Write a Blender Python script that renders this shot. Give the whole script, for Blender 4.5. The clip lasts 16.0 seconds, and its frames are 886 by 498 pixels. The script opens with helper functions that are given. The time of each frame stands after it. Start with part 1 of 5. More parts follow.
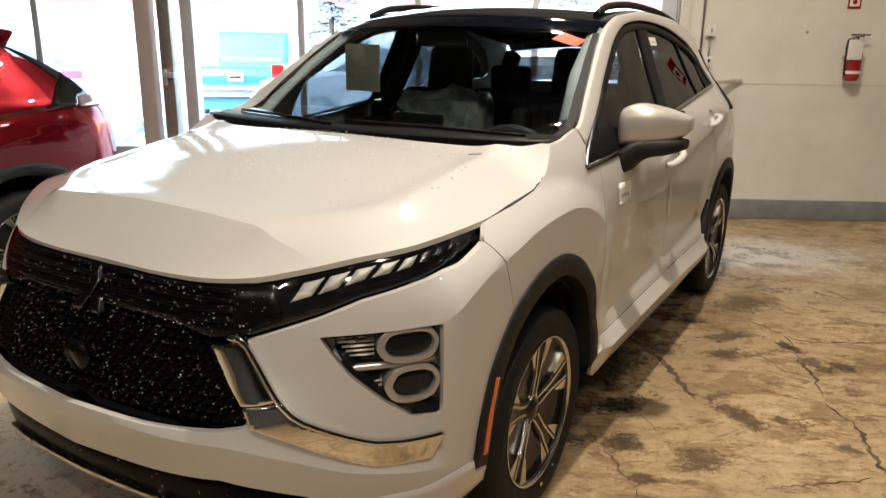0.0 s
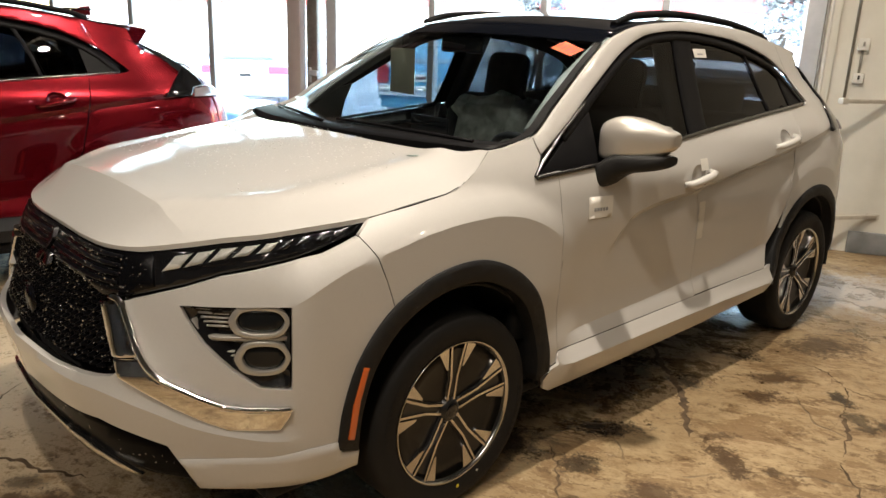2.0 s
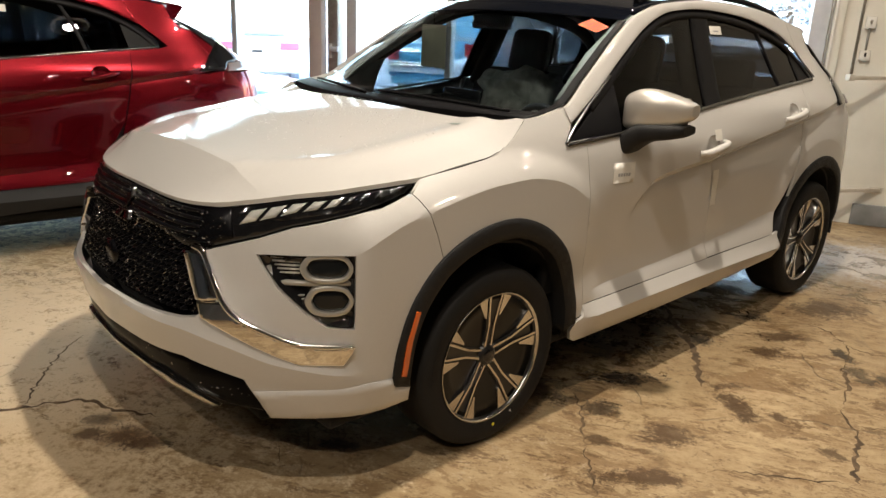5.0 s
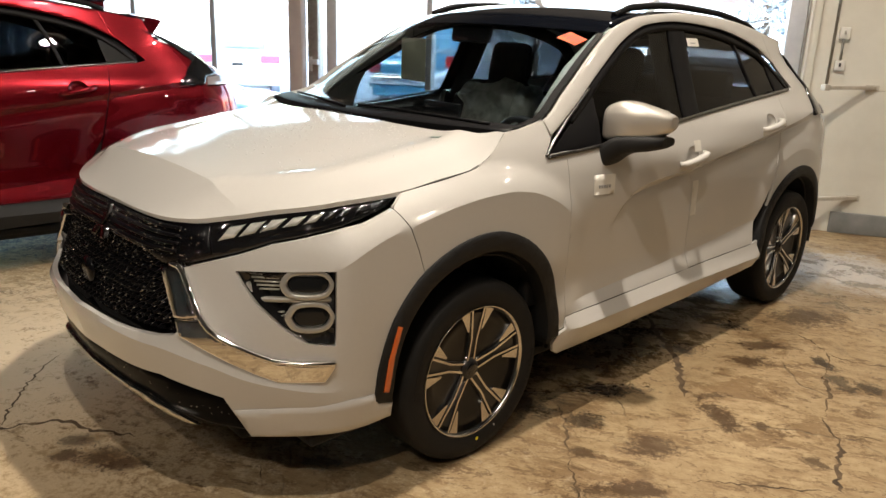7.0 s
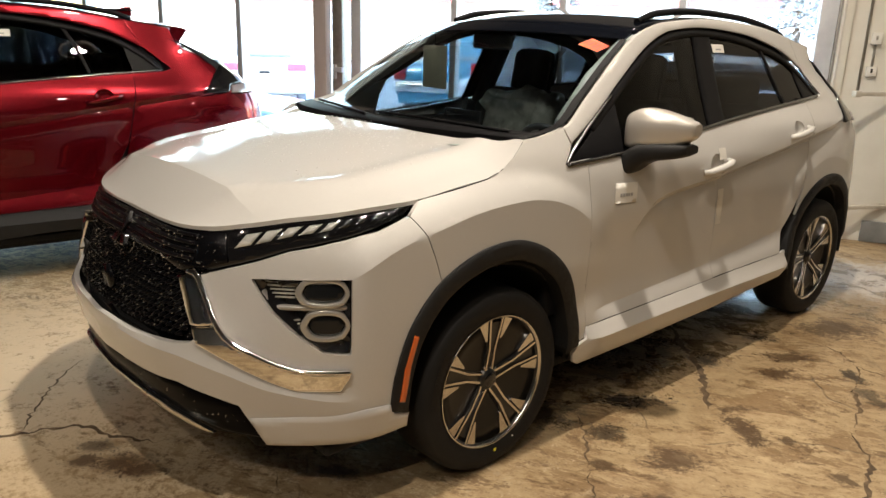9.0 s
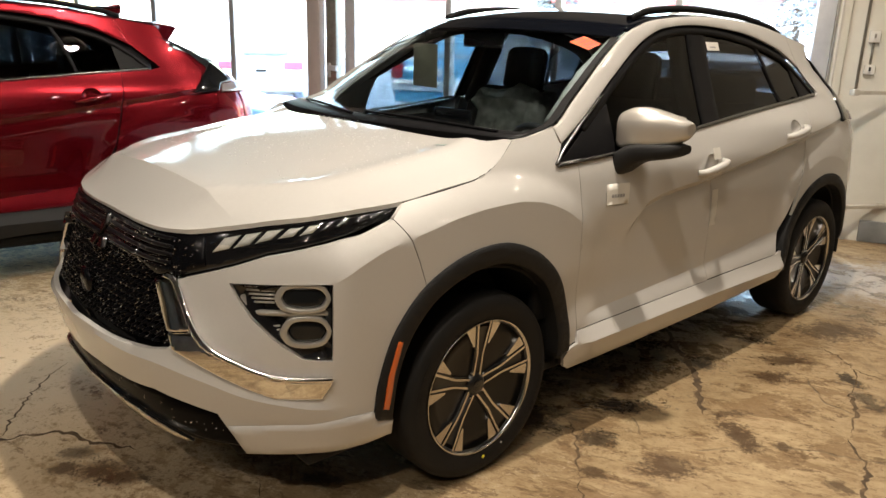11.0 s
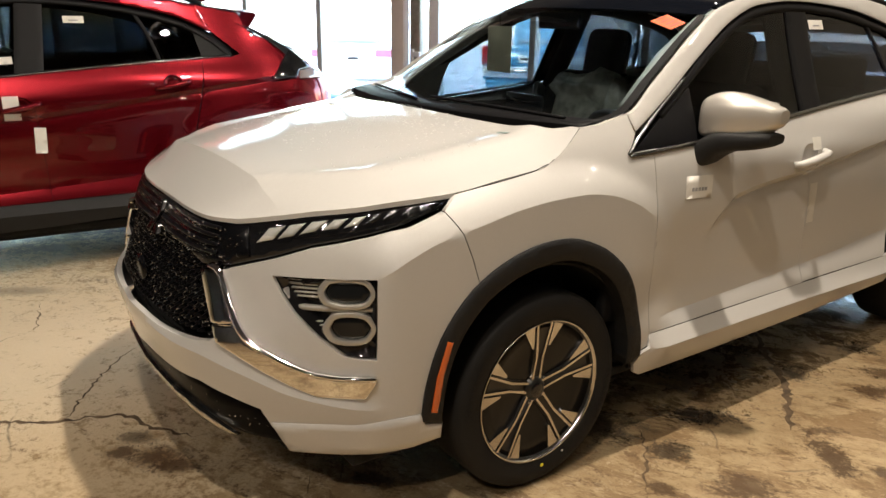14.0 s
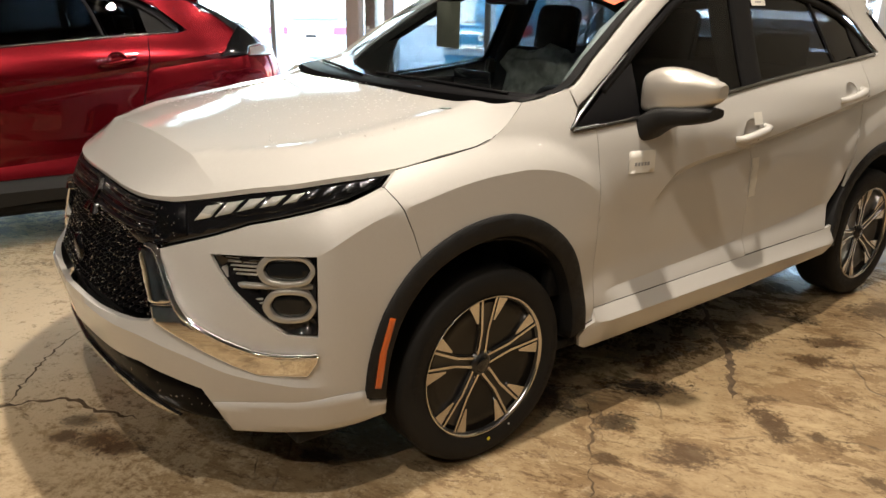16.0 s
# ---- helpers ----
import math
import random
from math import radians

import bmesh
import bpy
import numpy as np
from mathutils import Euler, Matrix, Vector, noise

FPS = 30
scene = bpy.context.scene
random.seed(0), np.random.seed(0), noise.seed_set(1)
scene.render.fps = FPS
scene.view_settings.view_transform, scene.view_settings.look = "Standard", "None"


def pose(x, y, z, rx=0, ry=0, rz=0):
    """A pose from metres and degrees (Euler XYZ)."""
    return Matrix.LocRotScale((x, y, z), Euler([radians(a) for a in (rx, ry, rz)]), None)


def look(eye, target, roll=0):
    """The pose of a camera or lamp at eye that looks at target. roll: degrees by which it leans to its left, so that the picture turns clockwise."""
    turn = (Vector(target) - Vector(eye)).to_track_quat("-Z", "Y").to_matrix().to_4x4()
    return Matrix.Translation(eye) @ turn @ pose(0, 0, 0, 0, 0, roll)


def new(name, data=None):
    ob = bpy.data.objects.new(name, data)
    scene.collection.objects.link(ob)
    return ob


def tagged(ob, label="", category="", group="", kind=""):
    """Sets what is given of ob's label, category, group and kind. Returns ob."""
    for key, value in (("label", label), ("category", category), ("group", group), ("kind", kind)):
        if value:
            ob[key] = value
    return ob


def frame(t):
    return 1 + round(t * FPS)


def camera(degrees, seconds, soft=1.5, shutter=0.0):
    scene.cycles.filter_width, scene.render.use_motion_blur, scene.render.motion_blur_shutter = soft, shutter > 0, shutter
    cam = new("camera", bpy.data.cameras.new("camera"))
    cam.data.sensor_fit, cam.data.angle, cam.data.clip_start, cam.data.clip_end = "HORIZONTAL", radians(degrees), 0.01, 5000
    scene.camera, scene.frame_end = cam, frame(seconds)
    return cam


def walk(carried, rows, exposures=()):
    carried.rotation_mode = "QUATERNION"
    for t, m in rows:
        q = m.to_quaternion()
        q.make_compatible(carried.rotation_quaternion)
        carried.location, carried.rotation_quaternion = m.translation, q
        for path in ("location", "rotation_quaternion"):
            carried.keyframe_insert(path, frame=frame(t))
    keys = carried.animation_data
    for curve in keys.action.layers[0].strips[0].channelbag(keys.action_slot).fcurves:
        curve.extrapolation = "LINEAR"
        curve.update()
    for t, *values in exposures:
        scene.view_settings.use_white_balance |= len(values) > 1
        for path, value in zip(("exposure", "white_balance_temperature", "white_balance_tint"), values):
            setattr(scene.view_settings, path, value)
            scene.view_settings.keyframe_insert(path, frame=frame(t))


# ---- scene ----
cam = camera(61.4, 16.0)
PATH = [
    (0, (1.728, -2.068, 1.51), (0.742, -0.413, 0.973), 0.7),
    (0.5, (1.995, -1.879, 1.516), (0.82, -0.368, 0.934), 0.6),
    (1, (2.187, -1.726, 1.533), (0.948, -0.261, 0.97), 1.3),
    (1.5, (2.264, -1.607, 1.529), (1.003, -0.175, 0.931), 1.5),
    (2, (2.473, -1.57, 1.533), (1.062, -0.258, 0.996), 2.1),
    (2.5, (2.572, -1.56, 1.533), (1.174, -0.278, 0.899), 3.0),
    (3, (2.574, -1.704, 1.533), (1.165, -0.433, 0.9), 3.5),
    (3.5, (2.562, -1.805, 1.535), (1.159, -0.519, 0.921), 3.3),
    (3.7, (2.558, -1.826, 1.541), (1.157, -0.527, 0.95), 3.4),
    (5.8, (2.585, -1.841, 1.525), (1.197, -0.532, 0.926), 1.1),
    (6, (2.582, -1.839, 1.529), (1.214, -0.509, 0.925), 1.4),
    (6.5, (2.572, -1.835, 1.531), (1.206, -0.492, 0.957), 2.2),
    (7, (2.571, -1.826, 1.537), (1.191, -0.492, 0.974), 2.0),
    (7.5, (2.576, -1.817, 1.54), (1.178, -0.492, 1.0), 1.8),
    (8, (2.574, -1.794, 1.536), (1.153, -0.495, 0.992), 1.8),
    (10.5, (2.56, -1.786, 1.536), (1.127, -0.503, 0.988), 1.7),
    (11, (2.554, -1.714, 1.535), (1.125, -0.427, 0.984), 1.7),
    (11.5, (2.563, -1.6, 1.532), (1.116, -0.332, 0.988), 1.3),
    (12, (2.56, -1.542, 1.519), (1.056, -0.346, 0.968), 0.7),
    (12.5, (2.527, -1.546, 1.509), (0.974, -0.44, 0.903), 1.0),
    (13, (2.506, -1.534, 1.512), (0.913, -0.481, 0.916), 1.0),
    (13.5, (2.499, -1.529, 1.514), (0.91, -0.471, 0.917), 0.9),
    (14, (2.511, -1.534, 1.516), (0.939, -0.446, 0.929), 0.9),
    (14.5, (2.528, -1.535, 1.517), (0.974, -0.41, 0.953), 1.5),
    (15, (2.544, -1.522, 1.52), (1.004, -0.37, 0.97), 1.5),
    (15.5, (2.555, -1.5, 1.51), (1.028, -0.344, 0.935), 1.3),
    (16, (2.553, -1.48, 1.506), (1.049, -0.325, 0.869), 1.1),
]
walk(cam, [(t, look(eye, target, roll)) for t, eye, target, roll in PATH], [(0, 2.74), (3.7, 2.76), (10.5, 2.78), (13, 2.84), (16, 2.86)])
# ==== place ====
import mathutils
SKY = 0.29
# a row of lamps square to the facade, over the white car's near side; the weaker ones at 3.2 along and -9.6 out are
# unseen fill, added to brighten: (along the facade, out of doors, watts)
LAMPS_AND_FILL = [(-1.02, -4.03, 33), (-1.02, -6.83, 15), (-1.02, -1.23, 11), (-1.02, -9.6, 13), (3.2, -1.23, 3), (3.2, -4.03, 2), (3.2, -6.83, 2), (-5.2, -9.6, 4), (-3.3, -9.6, 6)]
# ---- world, sun and lamps ----
world = bpy.data.worlds.new("world")
scene.world = world
world.use_nodes = True
_wt = world.node_tree
_sky = _wt.nodes.new("ShaderNodeTexSky")
_sky.sky_type, _sky.sun_disc = "NISHITA", False
_sky.sun_elevation, _sky.sun_rotation = radians(32), radians(200)
_sky.air_density, _sky.dust_density = 1.6, .9
_wt.links.new(_sky.outputs[0], _wt.nodes["Background"].inputs[0])
_wt.nodes["Background"].inputs[1].default_value = SKY
FACE = radians(28.5)                      # the facade's direction
ROOM = Matrix.Translation((0.02, 4.63, 0)) @ Matrix.Rotation(FACE, 4, "Z")   # x along the facade, y out of doors
_sun = bpy.data.lights.new("sun", "SUN")
_sun.energy, _sun.angle, _sun.color = 1.0, radians(12), (1, .96, .9)
new("sun", _sun).matrix_world = look((0, 0, 0), (ROOM.to_3x3() @ Vector((.35, .75, -.7))))


# ---- materials ----
def material(name, color, rough=.5, metal=0.0, coat=0.0, spec=.5):
    m = bpy.data.materials.new(name)
    m.use_nodes = True
    b = m.node_tree.nodes["Principled BSDF"]
    b.inputs["Base Color"].default_value = (*color, 1)
    b.inputs["Roughness"].default_value = rough
    b.inputs["Metallic"].default_value = metal
    b.inputs["Coat Weight"].default_value = coat
    b.inputs["Coat Roughness"].default_value = .03
    b.inputs["Specular IOR Level"].default_value = spec
    return m


def node(m, kind, **values):
    n = m.node_tree.nodes.new(kind)
    for k, v in values.items():
        if k in n.inputs:
            n.inputs[k].default_value = v
    return n


def wire(m, a, b):
    m.node_tree.links.new(a, b)


def vary(m, low, high, scale, detail=6, bump=0.0, bump_scale=40, rough=None, coords="Object"):
    """Two-scale noise between two colours, with a fine bump and changing gloss."""
    b = m.node_tree.nodes["Principled BSDF"]
    at = node(m, "ShaderNodeTexCoord").outputs[coords]
    n1 = node(m, "ShaderNodeTexNoise", Scale=scale, Detail=detail, Roughness=.65)
    wire(m, at, n1.inputs["Vector"])
    mix = m.node_tree.nodes.new("ShaderNodeMix")
    mix.data_type = "RGBA"
    mix.inputs[6].default_value, mix.inputs[7].default_value = (*low, 1), (*high, 1)
    ramp = node(m, "ShaderNodeMapRange")
    ramp.inputs[1].default_value, ramp.inputs[2].default_value = .3, .7
    wire(m, n1.outputs[0], ramp.inputs[0])
    wire(m, ramp.outputs[0], mix.inputs[0])
    wire(m, mix.outputs[2], b.inputs["Base Color"])
    if rough:
        r = node(m, "ShaderNodeMapRange")
        r.inputs[1].default_value, r.inputs[2].default_value = .3, .7
        r.inputs[3].default_value, r.inputs[4].default_value = rough
        wire(m, n1.outputs[0], r.inputs[0])
        wire(m, r.outputs[0], b.inputs["Roughness"])
    if bump:
        n2 = node(m, "ShaderNodeTexNoise", Scale=bump_scale, Detail=8, Roughness=.7)
        wire(m, at, n2.inputs["Vector"])
        bp = node(m, "ShaderNodeBump", Strength=bump, Distance=.01)
        wire(m, n2.outputs[0], bp.inputs["Height"])
        wire(m, bp.outputs[0], b.inputs["Normal"])
    return m


def glass(name, tint, gloss=.12, rough=0.0):
    """A thin pane: tinted see-through with a mirror film that grows at grazing angles."""
    m = bpy.data.materials.new(name)
    m.use_nodes = True
    nt = m.node_tree
    nt.nodes.remove(nt.nodes["Principled BSDF"])
    clear, shine = node(m, "ShaderNodeBsdfTransparent", Color=(*tint, 1)), node(m, "ShaderNodeBsdfGlossy", Roughness=rough)
    mix, facing, power = node(m, "ShaderNodeMixShader"), node(m, "ShaderNodeLayerWeight", Blend=.5), node(m, "ShaderNodeMath")
    power.operation = "POWER"
    power.inputs[1].default_value = 4.0
    film = node(m, "ShaderNodeMapRange")
    film.inputs[3].default_value, film.inputs[4].default_value = .032, .55
    wire(m, facing.outputs["Facing"], power.inputs[0])
    wire(m, power.outputs[0], film.inputs[0])
    wire(m, film.outputs[0], mix.inputs[0])
    wire(m, clear.outputs[0], mix.inputs[1])
    wire(m, shine.outputs[0], mix.inputs[2])
    wire(m, mix.outputs[0], nt.nodes["Material Output"].inputs[0])
    return m


def paint(name, color, flake, metal, rough, film=(.008, .035)):
    """Car paint: flaked base under a clear coat, with a little dust."""
    m = material(name, color, rough, metal, 1.0)
    b = m.node_tree.nodes["Principled BSDF"]
    at = node(m, "ShaderNodeTexCoord").outputs["Object"]
    v = node(m, "ShaderNodeTexVoronoi", Scale=900.0)
    wire(m, at, v.inputs["Vector"])
    mix = m.node_tree.nodes.new("ShaderNodeMix")
    mix.data_type = "RGBA"
    mix.inputs[6].default_value, mix.inputs[7].default_value = (*color, 1), (*flake, 1)
    wire(m, v.outputs["Color"], mix.inputs[0])
    wire(m, mix.outputs[2], b.inputs["Base Color"])
    n = node(m, "ShaderNodeTexNoise", Scale=3.0, Detail=8, Roughness=.7)
    wire(m, at, n.inputs["Vector"])
    r = node(m, "ShaderNodeMapRange")
    r.inputs[1].default_value, r.inputs[2].default_value, r.inputs[3].default_value, r.inputs[4].default_value = .35, .75, *film
    wire(m, n.outputs[0], r.inputs[0])
    wire(m, r.outputs[0], b.inputs["Coat Roughness"])
    return m


WHITE = paint("pearl white paint", (.52, .51, .492), (.59, .58, .56), 0, .45)
WHITE_WET = paint("rain-filmed pearl white paint", (.50, .49, .472), (.57, .56, .54), 0, .45, (.02, .08))
_b = WHITE_WET.node_tree.nodes["Principled BSDF"]      # beads of water break up the shine
_n, _v = node(WHITE_WET, "ShaderNodeTexCoord"), node(WHITE_WET, "ShaderNodeTexVoronoi", Scale=95.0)
_k = node(WHITE_WET, "ShaderNodeBump", Strength=.035, Distance=.004)
wire(WHITE_WET, _n.outputs["Object"], _v.inputs["Vector"])
wire(WHITE_WET, _v.outputs["Distance"], _k.inputs["Height"])
wire(WHITE_WET, _k.outputs[0], _b.inputs["Coat Normal"])
# the sparkle of the drops is put into pale and metallic colours
BEAD_GLINT = material("water bead paled for its glint", (.74, .73, .71), .10, 0, 0, .3)
BEAD = material("water bead", (.80, .79, .77), .08, .9)
RED = paint("red metallic paint", (.11, .001, .005), (.235, .002, .010), .8, .27)
SILVER = paint("silver paint", (.60, .57, .53), (.68, .65, .60), .5, .35)
BLACK_GLOSS = material("gloss black plastic", (.009, .009, .010), .06, 0, .3)
BLACK_ROOF = material("black roof glass", (.004, .005, .008), .05, 0, .2)
CLADDING = vary(material("textured black plastic", (.008, .008, .009), .55, spec=.3), (.007, .007, .008), (.014, .014, .014), 30, bump=.25, bump_scale=500, rough=(.5, .65))
LINER = material("black liner", (.009, .009, .009), .9)
GRILLE_BLACK = material("moulded grille black", (.004, .004, .005), .20, 0, 0, .22)
GRILLE_STUD = material("moulded stud black", (.003, .003, .004), .30, 0, 0, .07)
PALE_TRIM = material("pale satin trim", (.50, .485, .45), .28, .55, .2)
CHROME = material("chrome", (.78, .77, .75), .05, 1.0)
SATIN = material("satin silver trim", (.62, .61, .58), .25, 1.0)
TYRE = vary(material("tyre rubber", (.006, .006, .006), .7, spec=.25), (.009, .009, .009), (.017, .016, .015), 12, bump=.2, bump_scale=220, rough=(.6, .8))
RIM_BLACK = material("dark alloy paint", (.016, .016, .016), .32, .3, .3)
RIM_DARK = material("black wheel insert", (.008, .008, .008), .30, 0, .2, .2)
RIM_CUT = material("machined alloy", (.62, .60, .57), .22, 1.0)
LAMP_GLASS = glass("clear lamp cover", (.80, .82, .84))
LENS_DARK = material("dark lens", (.010, .011, .012), .05, 0, .15, .3)
REFLECTOR = material("lamp reflector", (.66, .63, .57), .38, .25)
AMBER = material("amber reflector", (.62, .12, .02), .15, 0, .8)
TAIL_RED = material("red tail lens", (.30, .01, .012), .08, 0, 1.0)
TAIL_CLEAR = material("clear tail lens", (.32, .29, .30), .1, .2, 1.0)
WIND = glass("windscreen glass", (.82, .92, .96))
SIDE_GLASS = glass("front side glass", (.20, .225, .232))
PRIVACY = glass("privacy glass", (.042, .047, .05))
TRIM = vary(material("grained interior plastic", (.008, .008, .009), .6, spec=.15), (.018, .018, .020), (.032, .032, .034), 20, bump=.2, bump_scale=300)
CLOTH = vary(material("grey seat fabric", (.014, .014, .015), .85, spec=.15), (.024, .024, .026), (.045, .045, .047), 25, bump=.3, bump_scale=400)
LINING = vary(material("grey pillar lining", (.38, .37, .355), .8, spec=.2), (.33, .325, .31), (.43, .42, .40), 15, bump=.1, bump_scale=300)
FILM = vary(material("cloudy plastic seat wrap", (.55, .55, .47), .4), (.22, .22, .18), (.75, .74, .66), 14, bump=.6, bump_scale=22)
SATIN_BLACK = material("satin black trim", (.006, .006, .007), .5, spec=.14)
GREEN_SCRAP = vary(material("green-grey film scrap", (.16, .26, .24), .3), (.04, .07, .07), (.34, .46, .42), 60)
DARK_TRIM = material("dark bright-work", (.16, .16, .165), .25, 1.0)
PAPER = vary(material("paper", (.72, .70, .64), .7), (.66, .64, .58), (.76, .74, .70), 6)
TAG = vary(material("tan paper tag", (.30, .27, .20), .8), (.25, .23, .17), (.34, .31, .23), 7)
ORANGE = vary(material("orange paper", (.85, .13, .05), .6), (.78, .10, .04), (.88, .16, .06), 8)
PRINT = material("faded print", (.30, .30, .30), .7)
INK = material("black ink", (.02, .02, .02), .6)
YELLOW = material("yellow paint dot", (.75, .65, .03), .5)


# ---- mesh helpers ----
def part(name, data, mat=None, parent=None, label="", at=None):
    """Links a bmesh or a mesh as one object under a thing or a part."""
    if isinstance(data, bmesh.types.BMesh):
        me = bpy.data.meshes.new(name)
        data.to_mesh(me)
        data.free()
        me.materials.append(mat)
    else:
        me = data
    ob = new(name, me)
    if parent:
        ob.parent = parent
    if at is not None:
        ob.matrix_local = at
    return tagged(ob, label)


def thing(name, label, category, at=None, group="", kind=""):
    ob = new(name)
    if at is not None:
        ob.matrix_world = at
    return tagged(ob, label, category, group, kind)


def box(sx, sy, sz, at=(0, 0, 0), bevel=0.0, seg=2, bm=None, turn=None):
    b = bmesh.new()
    m = Matrix.Translation(at) @ (turn or Matrix()) @ Matrix.Diagonal((sx, sy, sz, 1))
    bmesh.ops.create_cube(b, size=1, matrix=m)
    if bevel:
        bmesh.ops.bevel(b, geom=b.edges[:], offset=bevel, segments=seg, affect="EDGES", profile=.6)
        for f in b.faces:
            f.smooth = True
    return merge(bm, b)


def merge(bm, b):
    if bm is None:
        return b
    me = bpy.data.meshes.new("tmp")
    b.to_mesh(me)
    b.free()
    bm.from_mesh(me)
    bpy.data.meshes.remove(me)
    return bm


def lathe(profile, seg=48, axis="X", bm=None, at=(0, 0, 0), closed=False):
    """Turns (radius, along) points round an axis."""
    b = bmesh.new()
    rings = []
    for i in range(seg):
        a = 2 * math.pi * i / seg
        ring = []
        for r, l in profile:
            p = {"X": (l, r * math.cos(a), r * math.sin(a)), "Z": (r * math.cos(a), r * math.sin(a), l), "Y": (r * math.cos(a), l, r * math.sin(a))}[axis]
            ring.append(b.verts.new(Vector(p) + Vector(at)))
        rings.append(ring)
    n = len(profile)
    for i in range(seg):
        for j in range(n if closed else n - 1):
            k = (j + 1) % n
            q = [rings[i][j], rings[(i + 1) % seg][j], rings[(i + 1) % seg][k], rings[i][k]]
            f = b.faces.new(q)
            f.smooth = True
    bmesh.ops.recalc_face_normals(b, faces=b.faces)
    bmesh.ops.remove_doubles(b, verts=b.verts, dist=1e-5)
    return merge(bm, b)


def tube(points, radius, seg=8, bm=None, flat=1.0):
    """A round bar along points; flat squeezes it in height."""
    b = bmesh.new()
    pts = [Vector(p) for p in points]
    rings = []
    for i, p in enumerate(pts):
        d = (pts[min(i + 1, len(pts) - 1)] - pts[max(i - 1, 0)]).normalized()
        s = d.cross(Vector((0, 0, 1)))
        s = s.normalized() if s.length > 1e-3 else Vector((1, 0, 0))
        w = s.cross(d)
        r = radius[i] if isinstance(radius, (list, tuple)) else radius
        rings.append([b.verts.new(p + r * (math.cos(2 * math.pi * k / seg) * s + flat * math.sin(2 * math.pi * k / seg) * w)) for k in range(seg)])
    for a, c in zip(rings, rings[1:]):
        for k in range(seg):
            b.faces.new((a[k], a[(k + 1) % seg], c[(k + 1) % seg], c[k])).smooth = True
    b.faces.new(rings[0]), b.faces.new(rings[-1][::-1])
    bmesh.ops.recalc_face_normals(b, faces=b.faces)
    return merge(bm, b)


def extrude(points, depth, at, bm=None, bevel=0.0):
    """A flat outline (x, y) given thickness along z, set at the pose."""
    b = bmesh.new()
    vs = [b.verts.new((x, y, 0)) for x, y in points]
    f = b.faces.new(vs)
    r = bmesh.ops.extrude_face_region(b, geom=[f])
    bmesh.ops.translate(b, verts=[v for v in r["geom"] if isinstance(v, bmesh.types.BMVert)], vec=(0, 0, depth))
    bmesh.ops.recalc_face_normals(b, faces=b.faces)
    if bevel:
        bmesh.ops.bevel(b, geom=b.edges[:], offset=bevel, segments=2, affect="EDGES", profile=.6)
    bmesh.ops.transform(b, matrix=at, verts=b.verts)
    return merge(bm, b)


def resample(loop, step, closed=True, round_off=0):
    """Points along a polyline at about the step; round_off corner-cutting passes."""
    p = [np.array(q, float) for q in loop]
    for _ in range(round_off):
        q = []
        n = len(p)
        for i in range(n if closed else n - 1):
            a, b = p[i], p[(i + 1) % n]
            q += [a * .75 + b * .25, a * .25 + b * .75]
        p = q if closed else [p[0]] + q + [p[-1]]
    out = []
    n = len(p)
    for i in range(n if closed else n - 1):
        a, b = p[i], p[(i + 1) % n]
        k = max(1, int(round(np.linalg.norm(b - a) / step)))
        out += [a + (b - a) * j / k for j in range(k)]
    if not closed:
        out.append(p[-1])
    return np.array(out)


def inside(pts, loop):
    x, y = pts[:, 0], pts[:, 1]
    res = np.zeros(len(pts), bool)
    j = len(loop) - 1
    for i in range(len(loop)):
        (xi, yi), (xj, yj) = loop[i], loop[j]
        hit = ((yi > y) != (yj > y)) & (x < (xj - xi) * (y - yi) / (yj - yi + 1e-12) + xi)
        res ^= hit
        j = i
    return res


def inset_loop(loop, g):
    """Moves a closed loop inwards by g."""
    a = np.roll(loop, 1, 0)
    b = np.roll(loop, -1, 0)
    t = b - a
    n = np.stack([-t[:, 1], t[:, 0]], 1) / (np.linalg.norm(t, axis=1)[:, None] + 1e-9)
    area = np.sum(loop[:, 0] * b[:, 1] - b[:, 0] * loop[:, 1])
    return loop + n * g * (1 if area > 0 else -1)


def panel(name, outline, mat, surf, parent, label="", off=0.0, gap=.0015, roll=.003, thick=.014, step=.03, holes=(), round_off=0, sign=1, extra=(), creases=()):
    """A sheet cut from a surface along an outline of its two parameters, with rolled edges and a turned-in rim."""
    loops = [inset_loop(resample(outline, step, True, round_off), gap)] + [inset_loop(resample(h, step, True, round_off), -gap) for h in holes]
    lo, hi = loops[0].min(0), loops[0].max(0)
    gx, gy = np.meshgrid(np.arange(lo[0], hi[0], step), np.arange(lo[1], hi[1], step), indexing="ij")
    grid = np.stack([gx.ravel(), gy.ravel()], 1)
    if len(extra):
        grid = np.vstack([grid, np.array(extra)])
    keep = inside(grid, inset_loop(loops[0], step * .45))
    for h in loops[1:]:
        keep &= ~inside(grid, inset_loop(h, -step * .45))
    grid = grid[keep]
    if roll:      # a second row close to the edge keeps the rolled edge narrow
        near = [inset_loop(loops[0], max(abs(roll), .003) * 1.2)] + [inset_loop(h, -max(abs(roll), .003) * 1.2) for h in loops[1:]]
        near = np.vstack(near)
        ok = inside(near, loops[0])
        for h in loops[1:]:
            ok &= ~inside(near, h)
        grid = np.vstack([grid, near[ok]])
    runs = []
    for line in creases:      # sharp lines pressed into the sheet
        q = resample(line, step, False)
        ok = inside(q, inset_loop(loops[0], step * .3))
        for h in loops[1:]:
            ok &= ~inside(q, inset_loop(h, -step * .3))
        run = q[ok]
        if len(run) > 2:
            runs.append(run)
            far = np.min(np.hypot(grid[:, None, 0] - run[None, :, 0], grid[:, None, 1] - run[None, :, 1]), axis=1)
            grid = grid[far > step * .5]
